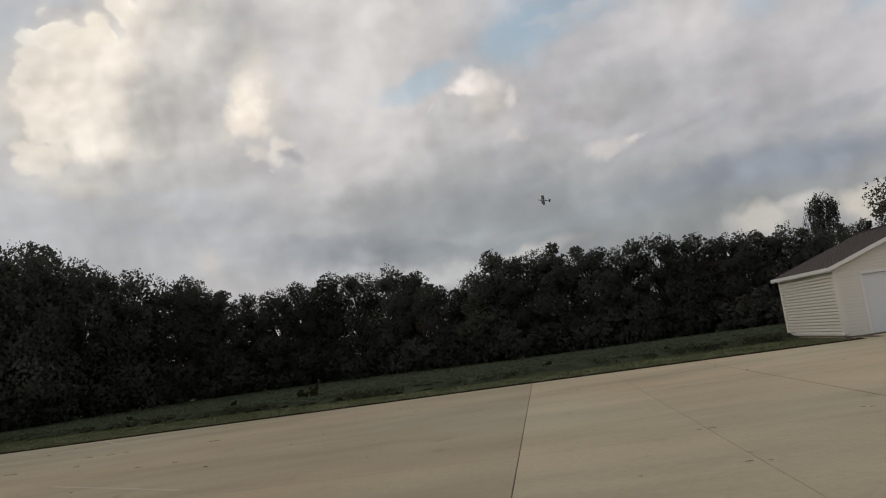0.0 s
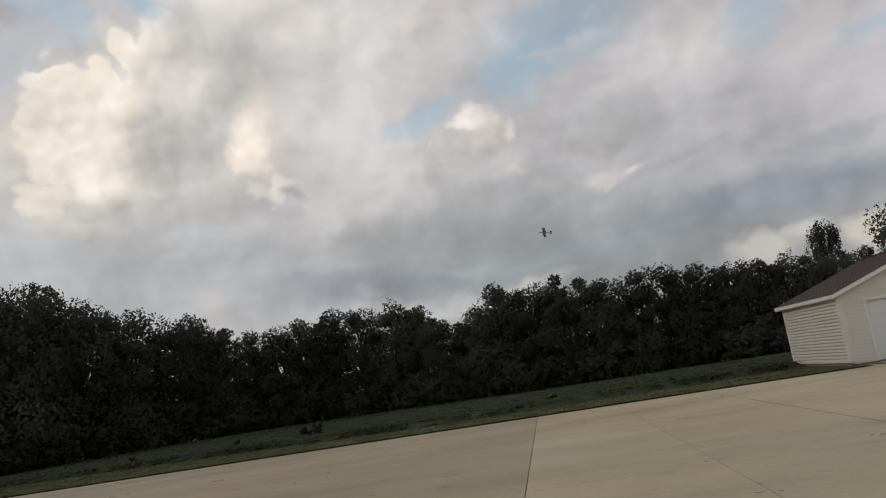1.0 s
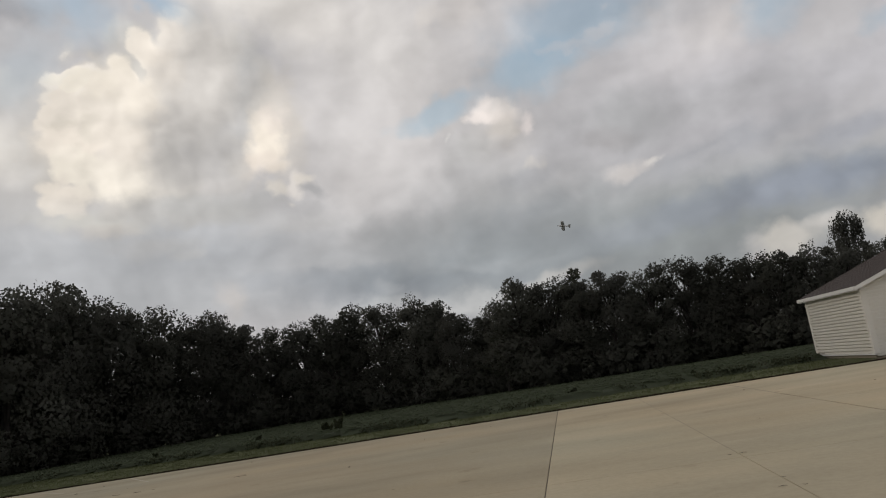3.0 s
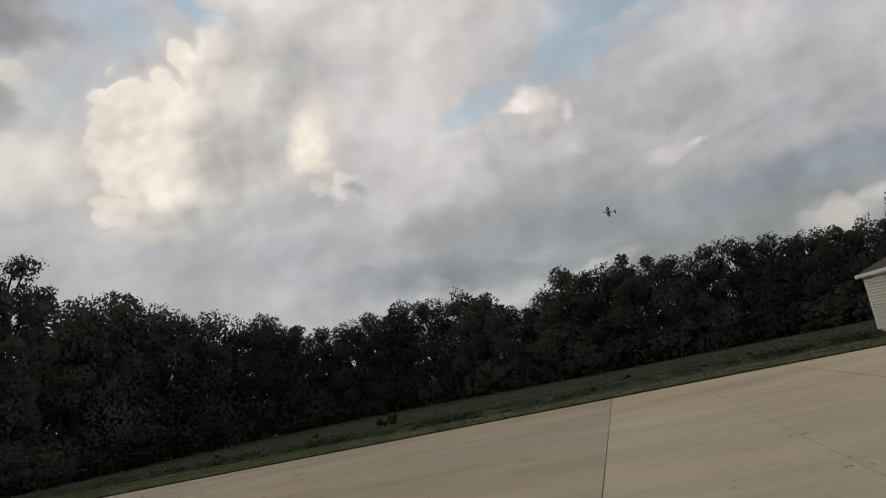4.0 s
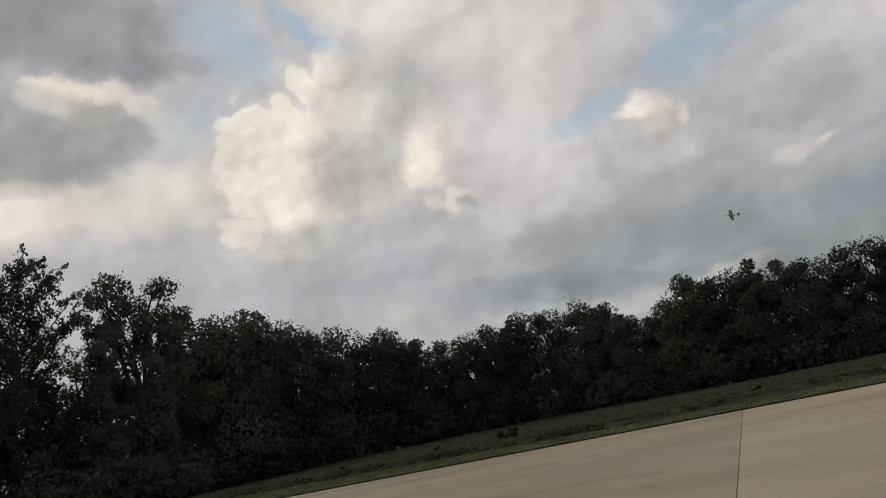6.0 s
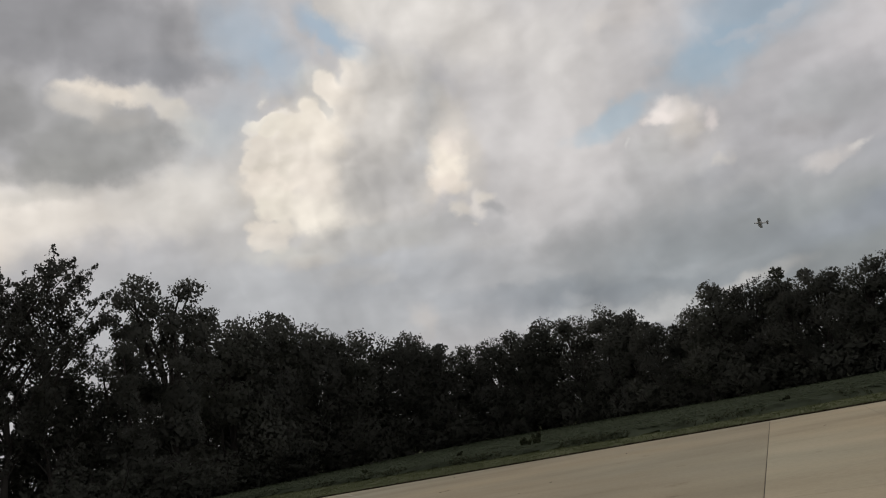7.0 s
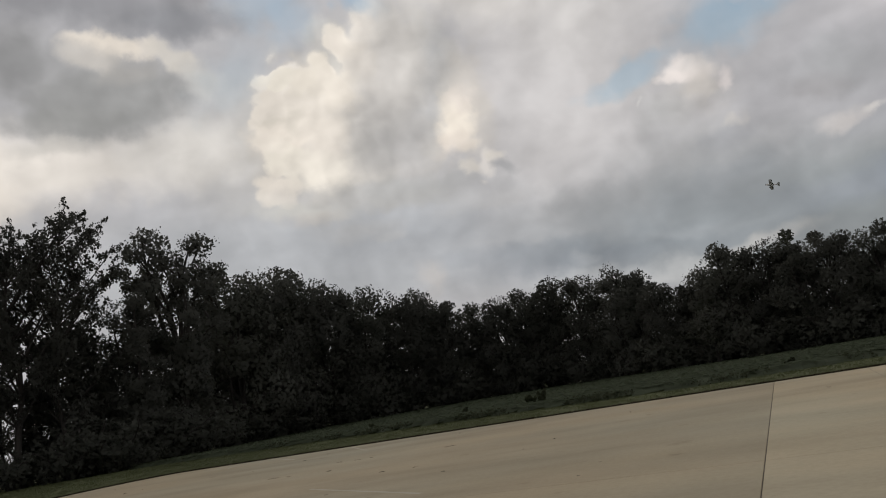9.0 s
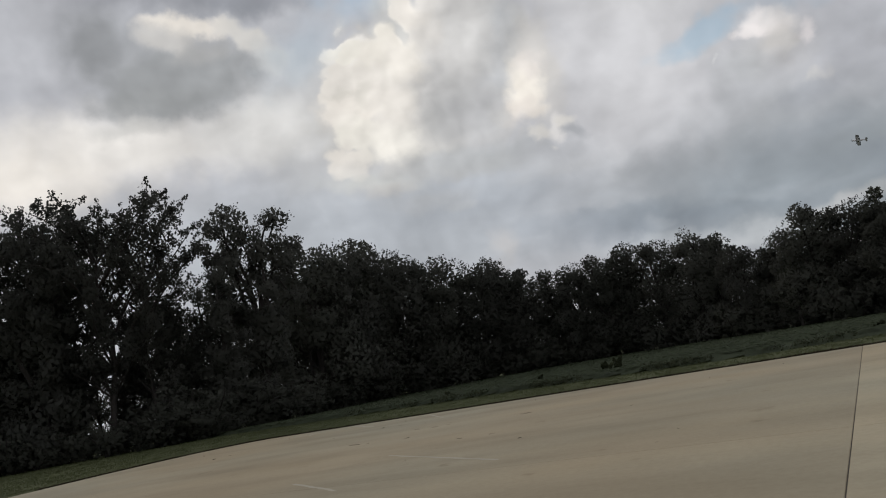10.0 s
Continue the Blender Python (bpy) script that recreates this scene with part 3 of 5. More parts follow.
def thicket(rng, c, r, n, size):
    """The close inner foliage of one clump: leaves through a lumpy mass, tilted and set at uneven depths."""
    k = np.arange(n) + 0.5
    th, z = k * 2.399963 + rng.random() * 6, 1 - 2 * k / n
    p = np.stack([np.cos(th) * np.sqrt(1 - z * z), np.sin(th) * np.sqrt(1 - z * z), z], 1)
    knobs = rng.normal(size=(6, 3))
    knobs /= np.linalg.norm(knobs, axis=1, keepdims=True)
    swell = 0.78 + 0.34 * np.clip(((p @ knobs.T).max(1) - 0.5) / 0.5, 0, 1)
    at = c + p * (r * swell * (0.62 + 0.62 * rng.random(n)))[:, None] * np.array((1.12, 1.12, 0.95))
    out = p + rng.normal(size=(n, 3)) * 0.75
    out /= np.linalg.norm(out, axis=1, keepdims=True)
    u = np.cross(out, rng.normal(size=(n, 3)))
    u /= np.linalg.norm(u, axis=1, keepdims=True) + 1e-9
    w = np.cross(out, u)
    L = size * (0.75 + 0.5 * rng.random((n, 1)))
    v = np.stack([at - u * L * 0.5, at + w * L * 0.36, at + u * L * 0.5, at - w * L * 0.36], 1).reshape(-1, 3)
    return v, np.arange(n * 4).reshape(-1, 4)


# ---------------------------------------------------------------- ground
def field_edge(x):
    return 34.3 + 0.33 * max(0.0, -x - 1.0)


def land(x, y):
    """The height of the ground: level by the slab, falling a little towards the woods."""
    s = min(1.0, max(0.0, (y - 36) / 36))
    return -0.05 - 0.45 * s * s * (3 - 2 * s)


def build_ground():
    g = np.sinh(np.linspace(-1, 1, 121) * 5.2) / math.sinh(5.2) * 2600
    xs, ys = g, g + 40
    verts = [(x, y, land(x, y) + (0.03 * noise.noise((x * 0.3, y * 0.3, 0)) if abs(x) < 90 and abs(y) < 120 and not (-28 < x < 40 and y < 34) else 0.0)) for y in ys for x in xs]
    n = len(xs)
    faces = [(j * n + i, j * n + i + 1, (j + 1) * n + i + 1, (j + 1) * n + i) for j in range(n - 1) for i in range(n - 1)]
    ob = new("ground", mesh_from("ground", verts, faces, SOIL, True))
    tagged(ob, "green lawn and field soil reaching to the woods", "ground", kind="structure")


build_ground()

# the slab: u runs along its far edge, v away from the camera
SLAB_AT, SLAB_TURN = Vector((2.45, 28.15, 0)), math.atan2(-0.108, 1)
SLAB_M = Matrix.Translation(SLAB_AT) @ Matrix.Rotation(SLAB_TURN, 4, "Z")


def slab_panel(parent, outline):
    """One poured panel with a small chamfer along its edges, from its outline in u, v."""
    bm = bmesh.new()
    low = [bm.verts.new((u, v, -0.16)) for u, v in outline]
    f = bm.faces.new(low)
    f.normal_update()
    r = bmesh.ops.extrude_face_region(bm, geom=[f])
    top = [v for v in r["geom"] if isinstance(v, bmesh.types.BMVert)]
    bmesh.ops.translate(bm, verts=top, vec=(0, 0, 0.16))
    edges = [e for e in bm.edges if e.verts[0].co.z > -0.01 and e.verts[1].co.z > -0.01]
    bmesh.ops.bevel(bm, geom=edges, offset=0.006, segments=1, affect="EDGES")
    bmesh.ops.recalc_face_normals(bm, faces=bm.faces)
    return part("panel", bm, CONCRETE if min(u for u, v in outline) < -1 else PALE_CONCRETE, parent)


def build_slab():
    slab = tagged(new("pavement"), "large weathered beige concrete slab with straight joints", "pavement", kind="structure")
    slab.matrix_world = SLAB_M
    g = 0.006
    cross = (-16.6, -34.0)
    # the wide pour with the rounded far corner
    corner = [(-24.6, 0), (-25.4, -0.35), (-26.2, -1.1), (-26.9, -2.3), (-27.4, -4.0), (-27.75, -6.4), (-27.9, -9.5)]
    half = {0: 0.0065, 5.72: 0.018}
    w = half[0]
    slab_panel(slab, [(-w, -0.0), *corner, (-27.9, cross[0] + g), (-w, cross[0] + g)])
    slab_panel(slab, [(-w, cross[0] - g), (-27.9, cross[0] - g), (-27.9, cross[1] + g), (-w, cross[1] + g)])
    slab_panel(slab, [(-w, cross[1] - g), (-27.9, cross[1] - g), (-27.9, -52), (-w, -52)])
    us = (0, 5.72, 11.5, 17.2, 23.0, 29.0)
    for i, (a, b) in enumerate(zip(us, us[1:])):
        far = 0.0 if i < 2 else 1.8
        ga, gb = half.get(a, g), half.get(b, g)
        for v0, v1 in ((far, cross[0]), (cross[0], cross[1]), (cross[1], -52)):
            if i == 0 and v1 > -40:
                # a sawn joint splits this lane
                slab_panel(slab, [(a + ga, v0 - g), (2.75 - 0.003, v0 - g), (2.75 - 0.003, v1 + g), (a + ga, v1 + g)])
                slab_panel(slab, [(2.75 + 0.003, v0 - g), (b - gb, v0 - g), (b - gb, v1 + g), (2.75 + 0.003, v1 + g)])
            else:
                slab_panel(slab, [(a + ga, v0 - g), (b - gb, v0 - g), (b - gb, v1 + g), (a + ga, v1 + g)])
    bm = bmesh.new()
    for u in us[:-1]:
        box(bm, u - 0.02, u + 0.02, -51.9, -0.02, -0.15, -0.01)
    for v in cross:
        box(bm, -27.8, 28.9, v - 0.02, v + 0.02, -0.15, -0.014)
    part("joint_filler", bm, JOINT, slab, "dark dirt-filled joints")
    # far stretches of two joints are packed with pale dust
    bm = bmesh.new()
    box(bm, 2.739, 2.761, -16.0, -0.03, -0.15, -0.0015)
    box(bm, 5.695, 5.745, -6.6, -0.03, -0.15, -0.0025)
    part("joint_dust", bm, DUST, slab, "pale dust packed into the joints")


build_slab()


# ---------------------------------------------------------------- garage
def lap_siding(width, top_at, holes=(), course=0.125, z0=0.12, deep=0.08):
    """Lapped courses on the plane y = 0, facing -y; top_at(x) is the wall's height there, holes are (x0, x1, z1)."""
    vs, fs = [], []

    def strip(x0, x1, z, zt):
        # a flat face, and above it the hollow under the next course
        k, zm = len(vs), z + (zt - z) * 0.64
        vs.extend([(x0, -deep, z), (x1, -deep, z), (x1, -deep - 0.002, zm), (x0, -deep - 0.002, zm), (x1, -0.006, zm + 0.012), (x0, -0.006, zm + 0.012), (x1, -0.006, zt), (x0, -0.006, zt), (x0, -0.002, z), (x1, -0.002, z)])
        fs.extend([(k, k + 1, k + 2, k + 3), (k + 3, k + 2, k + 4, k + 5), (k + 5, k + 4, k + 6, k + 7), (k + 8, k + 9, k + 1, k)])

    z = z0
    top = max(top_at(width * i / 40) for i in range(41))
    while z < top - 0.01:
        inside = [width * i / 200 for i in range(201) if top_at(width * i / 200) > z + course * 0.5]
        if inside:
            a, b = min(inside), max(inside)
            zt = min(z + course + 0.004, top)
            spans = [(a, b)]
            for h0, h1, hz in holes:
                if z < hz:
                    spans = [s for x0, x1 in spans for s in ((x0, min(x1, h0)), (max(x0, h1), x1)) if s[1] - s[0] > 0.02]
            for x0, x1 in spans:
                strip(x0, x1, z, zt)
        z += course
    return mesh_from("siding", vs, fs, SIDING)


def build_garage():
    Wd, Dp, EAVE, PITCH = 7.6, 6.1, 2.60, 0.37
    g = tagged(new("garage"), "small cream vinyl-sided garage with brown shingle roof and white overhead door", "garage")
    g.matrix_world = Matrix.Translation((14.2, 29.3, 0)) @ Matrix.Rotation(math.atan2(-0.085, 1), 4, "Z")
    peak = EAVE + PITCH * Wd / 2
    gable = lambda x: EAVE + PITCH * min(x, Wd - x)
    door = (0.95, 5.85, 2.2)
    # walls behind the siding, with the door's opening left in the front one
    bm = bmesh.new()
    box(bm, 0.0, 0.14, 0.0, Dp, 0.1, EAVE), box(bm, Wd - 0.14, Wd, 0.0, Dp, 0.1, EAVE)
    box(bm, 0.14, Wd - 0.14, Dp - 0.14, Dp, 0.1, EAVE)
    box(bm, 0.14, door[0], 0.0, 0.14, 0.0, EAVE), box(bm, door[1], Wd - 0.14, 0.0, 0.14, 0.0, EAVE)
    box(bm, door[0], door[1], 0.0, 0.14, door[2], EAVE)
    for y0, y1 in ((0.0, 0.14), (Dp - 0.14, Dp)):
        a = [bm.verts.new(p) for p in ((0, y0, EAVE), (Wd, y0, EAVE), (Wd / 2, y0, peak))]
        b = [bm.verts.new(p) for p in ((0, y1, EAVE), (Wd, y1, EAVE), (Wd / 2, y1, peak))]
        bm.faces.new(a), bm.faces.new(b[::-1])
        for i in range(3):
            bm.faces.new((a[i], b[i], b[(i + 1) % 3], a[(i + 1) % 3]))
    part("wall", bm, SIDING, g)
    s = child("siding", lap_siding(Wd, gable, [(door[0] - 0.1, door[1] + 0.1, door[2] + 0.1)], 0.125, 0.02, 0.024), g, "cream lapped siding of the gable front")
    s.matrix_local = Matrix.Translation((0, -0.001, 0))
    s = child("siding", lap_siding(Dp, lambda x: EAVE), g)
    s.matrix_local = Matrix.Translation((-0.001, Dp, 0)) @ Matrix.Rotation(radians(-90), 4, "Z")
    s = child("siding", lap_siding(Dp, lambda x: EAVE), g)
    s.matrix_local = Matrix.Translation((Wd + 0.001, 0, 0)) @ Matrix.Rotation(radians(90), 4, "Z")
    s = child("siding", lap_siding(Wd, gable), g)
    s.matrix_local = Matrix.Translation((Wd, Dp + 0.001, 0)) @ Matrix.Rotation(radians(180), 4, "Z")
    for x, y in ((0, 0), (Wd, 0), (0, Dp), (Wd, Dp)):
        bm = bmesh.new()
        sx, sy = (-1 if x == 0 else 1), (-1 if y == 0 else 1)
        box(bm, min(x + sx * 0.084, x - sx * 0.11), max(x + sx * 0.084, x - sx * 0.11), min(y + sy * 0.084, y + sy * 0.004), max(y + sy * 0.084, y + sy * 0.004), 0.11, EAVE - 0.02)
        box(bm, min(x + sx * 0.084, x + sx * 0.004), max(x + sx * 0.084, x + sx * 0.004), min(y + sy * 0.002, y - sy * 0.11), max(y + sy * 0.002, y - sy * 0.11), 0.11, EAVE - 0.02)
        part("corner_post", bm, SIDING, g)
    bm = bmesh.new()
    box(bm, 0.02, Wd - 0.02, 0.16, Dp - 0.02, -0.6, 0.1)
    part("footing", bm, FOOTING, g, "grey concrete footing")
    for x0, x1, y0, y1 in ((-0.088, -0.004, -0.05, Dp + 0.05), (Wd + 0.004, Wd + 0.088, -0.05, Dp + 0.05)):
        bm = bmesh.new()
        box(bm, x0, x1, y0, y1, 0.07, 0.108, 0.004)
        part("starter_strip", bm, TRIM, g, "white strip under the lowest course")
    # overhead door of four sections with pressed panels
    d = child("overhead_door", None, g, "white panelled steel overhead door, closed")
    for k in range(4):
        z0, z1 = 0.015 + k * 0.545, 0.015 + (k + 1) * 0.545 - 0.003
        bm = bmesh.new()
        box(bm, door[0], door[1], 0.05, 0.09, z0, z1, 0.004)
        n = 8
        w = (door[1] - door[0]) / n
        for i in range(n):
            box(bm, door[0] + i * w + 0.08, door[0] + (i + 1) * w - 0.08, 0.047, 0.052, z0 + 0.1, z1 - 0.1, 0.004)
        part("section", bm, DOOR, d)
    for a, b, z0, z1 in ((door[0] - 0.1, door[0], 0.0, door[2] + 0.1), (door[1], door[1] + 0.1, 0.0, door[2] + 0.1), (door[0], door[1], door[2], door[2] + 0.1)):
        bm = bmesh.new()
        box(bm, a, b, -0.035, 0.05, z0, z1, 0.006)
        part("door_trim", bm, TRIM, g, "white door trim")
    bm = bmesh.new()
    for y0 in np.arange(-0.28, Dp + 0.25, 0.25):
        box(bm, Wd / 2 - 0.13, Wd / 2 + 0.13, y0, y0 + 0.26, peak + 0.085, peak + 0.135, 0.01)
    part("ridge_cap", bm, SHINGLE, g, "dark ridge cap shingles")
    # roof: two slopes of lapped shingle courses
    OV, RAKE = 0.30, 0.28
    for side in (0, 1):
        bm = bmesh.new()
        run = Wd / 2 + OV
        n, line = 30, []
        for k in range(n):
            for f, lift in ((k / n, 0.022), ((k + 1) / n, 0.006)):
                x = -OV + run * f
                line.append((x if side == 0 else Wd - x, EAVE + PITCH * x + 0.10 + lift))
        ends = [[bm.verts.new((x, y, z)) for x, z in line] for y in (-RAKE, Dp + RAKE)]
        for k in range(len(line) - 1):
            bm.faces.new((ends[0][k], ends[0][k + 1], ends[1][k + 1], ends[1][k]))
        x0, x1 = -OV, Wd / 2
        v = [bm.verts.new((x if side == 0 else Wd - x, y, EAVE + PITCH * x + 0.095)) for x in (x0, x1) for y in (-RAKE, Dp + RAKE)]
        bm.faces.new((v[0], v[1], v[3], v[2]))
        part("roof", bm, SHINGLE, g, "brown asphalt shingles")
        # eave fascia with its soffit, then the two rakes
        xe = -OV if side == 0 else Wd + OV
        sg = 1 if side == 0 else -1
        bm = bmesh.new()
        ze = EAVE - PITCH * OV
        box(bm, min(xe, xe - sg * 0.03), max(xe, xe - sg * 0.03), -RAKE, Dp + RAKE, ze - 0.02, ze + 0.11)
        part("fascia", bm, TRIM, g, "white eave board")
        bm = bmesh.new()
        box(bm, min(xe, sg * 0 + (0 if side == 0 else Wd)), max(xe, (0 if side == 0 else Wd)), -RAKE + 0.03, Dp + RAKE - 0.03, ze - 0.05, ze - 0.035)
        part("soffit", bm, TRIM, g)
        for y in (-RAKE, Dp + RAKE):
            bm = bmesh.new()
            vv = []
            for yy in (y - 0.015, y + 0.015):
                for x in (-OV, Wd / 2):
                    z = EAVE + PITCH * x
                    vv.append([bm.verts.new((x if side == 0 else Wd - x, yy, z + dz)) for dz in (-0.045, 0.10)])
            a, b, c, e = vv
            for q in ((a[0], b[0], b[1], a[1]), (c[0], c[1], e[1], e[0]), (a[0], a[1], c[1], c[0]), (b[0], e[0], e[1], b[1]), (a[1], b[1], e[1], c[1]), (a[0], c[0], e[0], b[0])):
                bm.faces.new(q)
            bmesh.ops.recalc_face_normals(bm, faces=bm.faces)
            part("rake_board", bm, TRIM, g, "white gable rake board")


build_garage()


# ---------------------------------------------------------------- trees
def limb(start, end, rng, r0, r1, sag=0.08, n=5):
    a, b = np.asarray(start, float), np.asarray(end, float)
    wob = rng.normal(size=3) * np.linalg.norm(b - a) * sag
    pts = [a + (b - a) * f + wob * math.sin(f * math.pi) + np.array((0, 0, 0.12 * np.linalg.norm(b - a) * math.sin(f * math.pi))) for f in np.linspace(0, 1, n)]
    return pts, tube(pts, np.linspace(r0, r1, n), 6 if r0 > 0.06 else 4)


def broadleaf(seed, H, lobes, low, spread, leaf, per_lobe, per_clump, mat, top=0.9, bulk=1.0, heart=0.7, core=170):
    """Meshes of a broadleaved tree: trunk, branches and crown of many leaves in rounded, uneven lobes; and its height."""
    rng = np.random.default_rng(seed)
    lean = rng.normal(size=2) * 0.03 * H
    zs = np.linspace(0, 0.78 * H, 8)
    pts = [(lean[0] * (z / H) ** 1.4 + rng.normal() * 0.006 * H * (z > 0), lean[1] * (z / H) ** 1.4 + rng.normal() * 0.006 * H * (z > 0), z) for z in zs]
    trunk = tube(pts, [0.022 * H * (1.35 if i == 0 else 1) * (1 - 0.85 * i / 7) for i in range(8)], 9)
    limbs, clumps, reach, inner, hearts = [], [], [], [], []
    for k in range(lobes):
        f = (k + 0.5) / lobes
        z = H * (low + (top - low) * f + rng.normal() * 0.02)
        env = math.sin(math.pi * min(1, 0.25 + 0.66 * f)) ** 0.7
        a = k * 2.39996 + rng.normal() * 0.35
        rad = spread * H * env * (0.5 + 0.55 * rng.random())
        R = H * (0.068 + 0.095 * rng.random()) * (0.85 + 0.3 * env) * bulk
        c = np.array((math.cos(a) * rad + lean[0] * z / H, math.sin(a) * rad + lean[1] * z / H, z - 0.4 * R))
        base = np.array(pts[min(7, max(1, int(max(0.12, z / H - 0.25) / 0.78 * 7)))])
        lp, geo = limb(base, c, rng, 0.010 * H, 0.003 * H)
        hearts.append(c - (0, 0, 0.25 * R))
        limbs.append(geo)
        knobs = rng.normal(size=(7, 3))
        knobs /= np.linalg.norm(knobs, axis=1, keepdims=True)
        for j in range(per_lobe):
            d = rng.normal(size=3)
            d /= np.linalg.norm(d)
            swell = 0.70 + 0.42 * max(0.0, float((knobs @ d).max()) - 0.6) / 0.4
            d[2] = d[2] * 0.85 + 0.08
            q = c + d * R * swell * (0.86 + 0.16 * rng.random()) * np.array((1.15, 1.15, 0.95))
            clumps.append(q), reach.append(R * 0.18 * (0.7 + 0.7 * rng.random()))
            if j % 10 == 0:
                limbs.append(limb(lp[3], q, rng, 0.0028 * H, 0.001 * H, n=3)[1])
        # close foliage inside the lobe stops most of the view through it
        inner.append(thicket(rng, c, R * heart, core, min(0.27, 6 * R * heart / math.sqrt(core))))
    crown = joined([leaves(rng, np.array(clumps), np.array(reach), per_clump, leaf, 0.3), *inner])
    tall = float(np.percentile(crown[0][:, 2], 99.7))
    return (mesh_from("trunk", *trunk, BARK, True), mesh_from("bough", *joined(limbs), BARK, True), crown_mesh("crown", crown, mat, hearts), tall)


def clumped(seed, H, prongs, n, wide, R, leaf, per, mat):
    """A tall tree that forks into rising limbs hung with rounded clumps of leaves, with sky between them."""
    rng = np.random.default_rng(seed)
    fork = np.array((0.0, 0.0, 0.30 * H))
    trunk = tube([(0, 0, 0), (0.004 * H, 0, 0.1 * H), (0, 0.006 * H, 0.2 * H), tuple(fork)], [0.026 * H, 0.020 * H, 0.018 * H, 0.016 * H], 9)
    limbs, centres, sizes = [], [], []
    for k, (dx, dy, top) in enumerate(prongs):
        tip = np.array((dx * H, dy * H, top * H - 0.8 * R * H))
        lp, geo = limb(fork - (0, 0, 0.06 * H * (k % 3)), tip, rng, 0.013 * H, 0.003 * H, 0.05, 7)
        limbs.append(geo)
        centres.append(tip), sizes.append(R * H * 0.8)
        for j in range(n):
            f = 1.0 - 0.98 * (j + rng.random()) / n
            at = lp[0] + (tip - lp[0]) * f
            a = rng.random() * 2 * math.pi
            ring = wide * H * (0.50 + 0.75 * math.sin(math.pi * min(1.0, 0.12 + 0.95 * (1 - f)))) * (0.55 + 0.5 * rng.random())
            q = at + np.array((math.cos(a) * ring, math.sin(a) * ring, (rng.random() - 0.6) * 0.05 * H))
            centres.append(q), sizes.append(R * H * (0.65 + 0.55 * rng.random()))
            limbs.append(limb(at - (0, 0, 0.05 * H), q, rng, 0.005 * H, 0.0015 * H, 0.07, 4)[1])
    for j in range(n * 2):
        a, f = j * 2.4 + rng.random(), rng.random()
        q = np.array((math.cos(a) * wide * H * (0.7 + 0.9 * rng.random()), math.sin(a) * wide * H * (0.7 + 0.9 * rng.random()), H * (0.08 + 0.34 * f)))
        centres.append(q), sizes.append(R * H * (0.7 + 0.5 * rng.random()))
        limbs.append(limb((0, 0, max(0.05 * H, q[2] * 0.7)), q, rng, 0.005 * H, 0.0015 * H, 0.07, 4)[1])
    tufts, reach, inner = [], [], []
    for c, r in zip(centres, sizes):
        for j in range(16):
            d = rng.normal(size=3)
            d /= np.linalg.norm(d)
            d[2] = d[2] * 0.8 + 0.15
            tufts.append(c + d * r * (0.55 + 0.4 * rng.random())), reach.append(r * 0.34 * (0.7 + 0.6 * rng.random()))
        inner.append(thicket(rng, c, r * 0.6, 60, 0.36 * r))
    crown = joined([leaves(rng, np.array(tufts), np.array(reach), per, leaf, 0.15), *inner])
    return (mesh_from("trunk", *trunk, BARK, True), mesh_from("bough", *joined(limbs), BARK, True), crown_mesh("crown", crown, mat, centres), float(np.percentile(crown[0][:, 2], 99.85)))


def feathery(seed, H, mat):
    """An open, upswept tree whose twigs carry pointed sprays of small leaves."""
    rng = np.random.default_rng(seed)
    pts = [(0.012 * H * math.sin(i * 1.3), 0.01 * H * math.cos(i), i / 9 * 0.82 * H) for i in range(10)]
    trunk = tube(pts, [0.012 * H * (1 - 0.88 * i / 9) for i in range(10)], 8)
    limbs, tufts, reach, hearts = [], [], [], []
    for k in range(30):
        f = 0.20 + 0.68 * k / 30
        base = np.array(pts[int(f * 10 * 0.9)])
        a = k * 2.4 + rng.normal() * 0.3
        ln = H * (0.15 + 0.17 * math.sin(math.pi * min(1.0, 1.1 * (1 - f)))) * (0.8 + 0.4 * rng.random())
        end = base + ln * np.array((math.cos(a) * 0.85, math.sin(a) * 0.85, 0.58 + 0.30 * f))
        limbs.append(limb(base, end, rng, 0.0042 * H, 0.0012 * H, 0.05, 6)[1])
        hearts.append(base + (end - base) * 0.6)
        for j in range(13):
            t = 0.22 + 0.78 * (j + rng.random()) / 13
            at = base + (end - base) * t + (0, 0, 0.10 * ln * math.sin(t * math.pi))
            d = rng.normal(size=3) * 0.6 + (math.cos(a) * 0.35, math.sin(a) * 0.35, 0.85)
            q = at + d / np.linalg.norm(d) * H * 0.062 * (0.6 + 0.7 * rng.random())
            limbs.append(limb(at, q, rng, 0.0013 * H, 0.0005 * H, 0.05, 3)[1])
            for g in (0.25, 0.5, 0.75, 1.0):
                tufts.append(at + (q - at) * g + rng.normal(size=3) * 0.004 * H), reach.append(H * 0.020 * (1.25 - 0.7 * g))
    crown = leaves(rng, np.array(tufts), np.array(reach), 12, 0.19, 0.0)
    return (mesh_from("trunk", *trunk, BARK, True), mesh_from("bough", *joined(limbs), BARK, True), crown_mesh("crown", crown, mat, hearts), float(np.percentile(crown[0][:, 2], 99.85)))


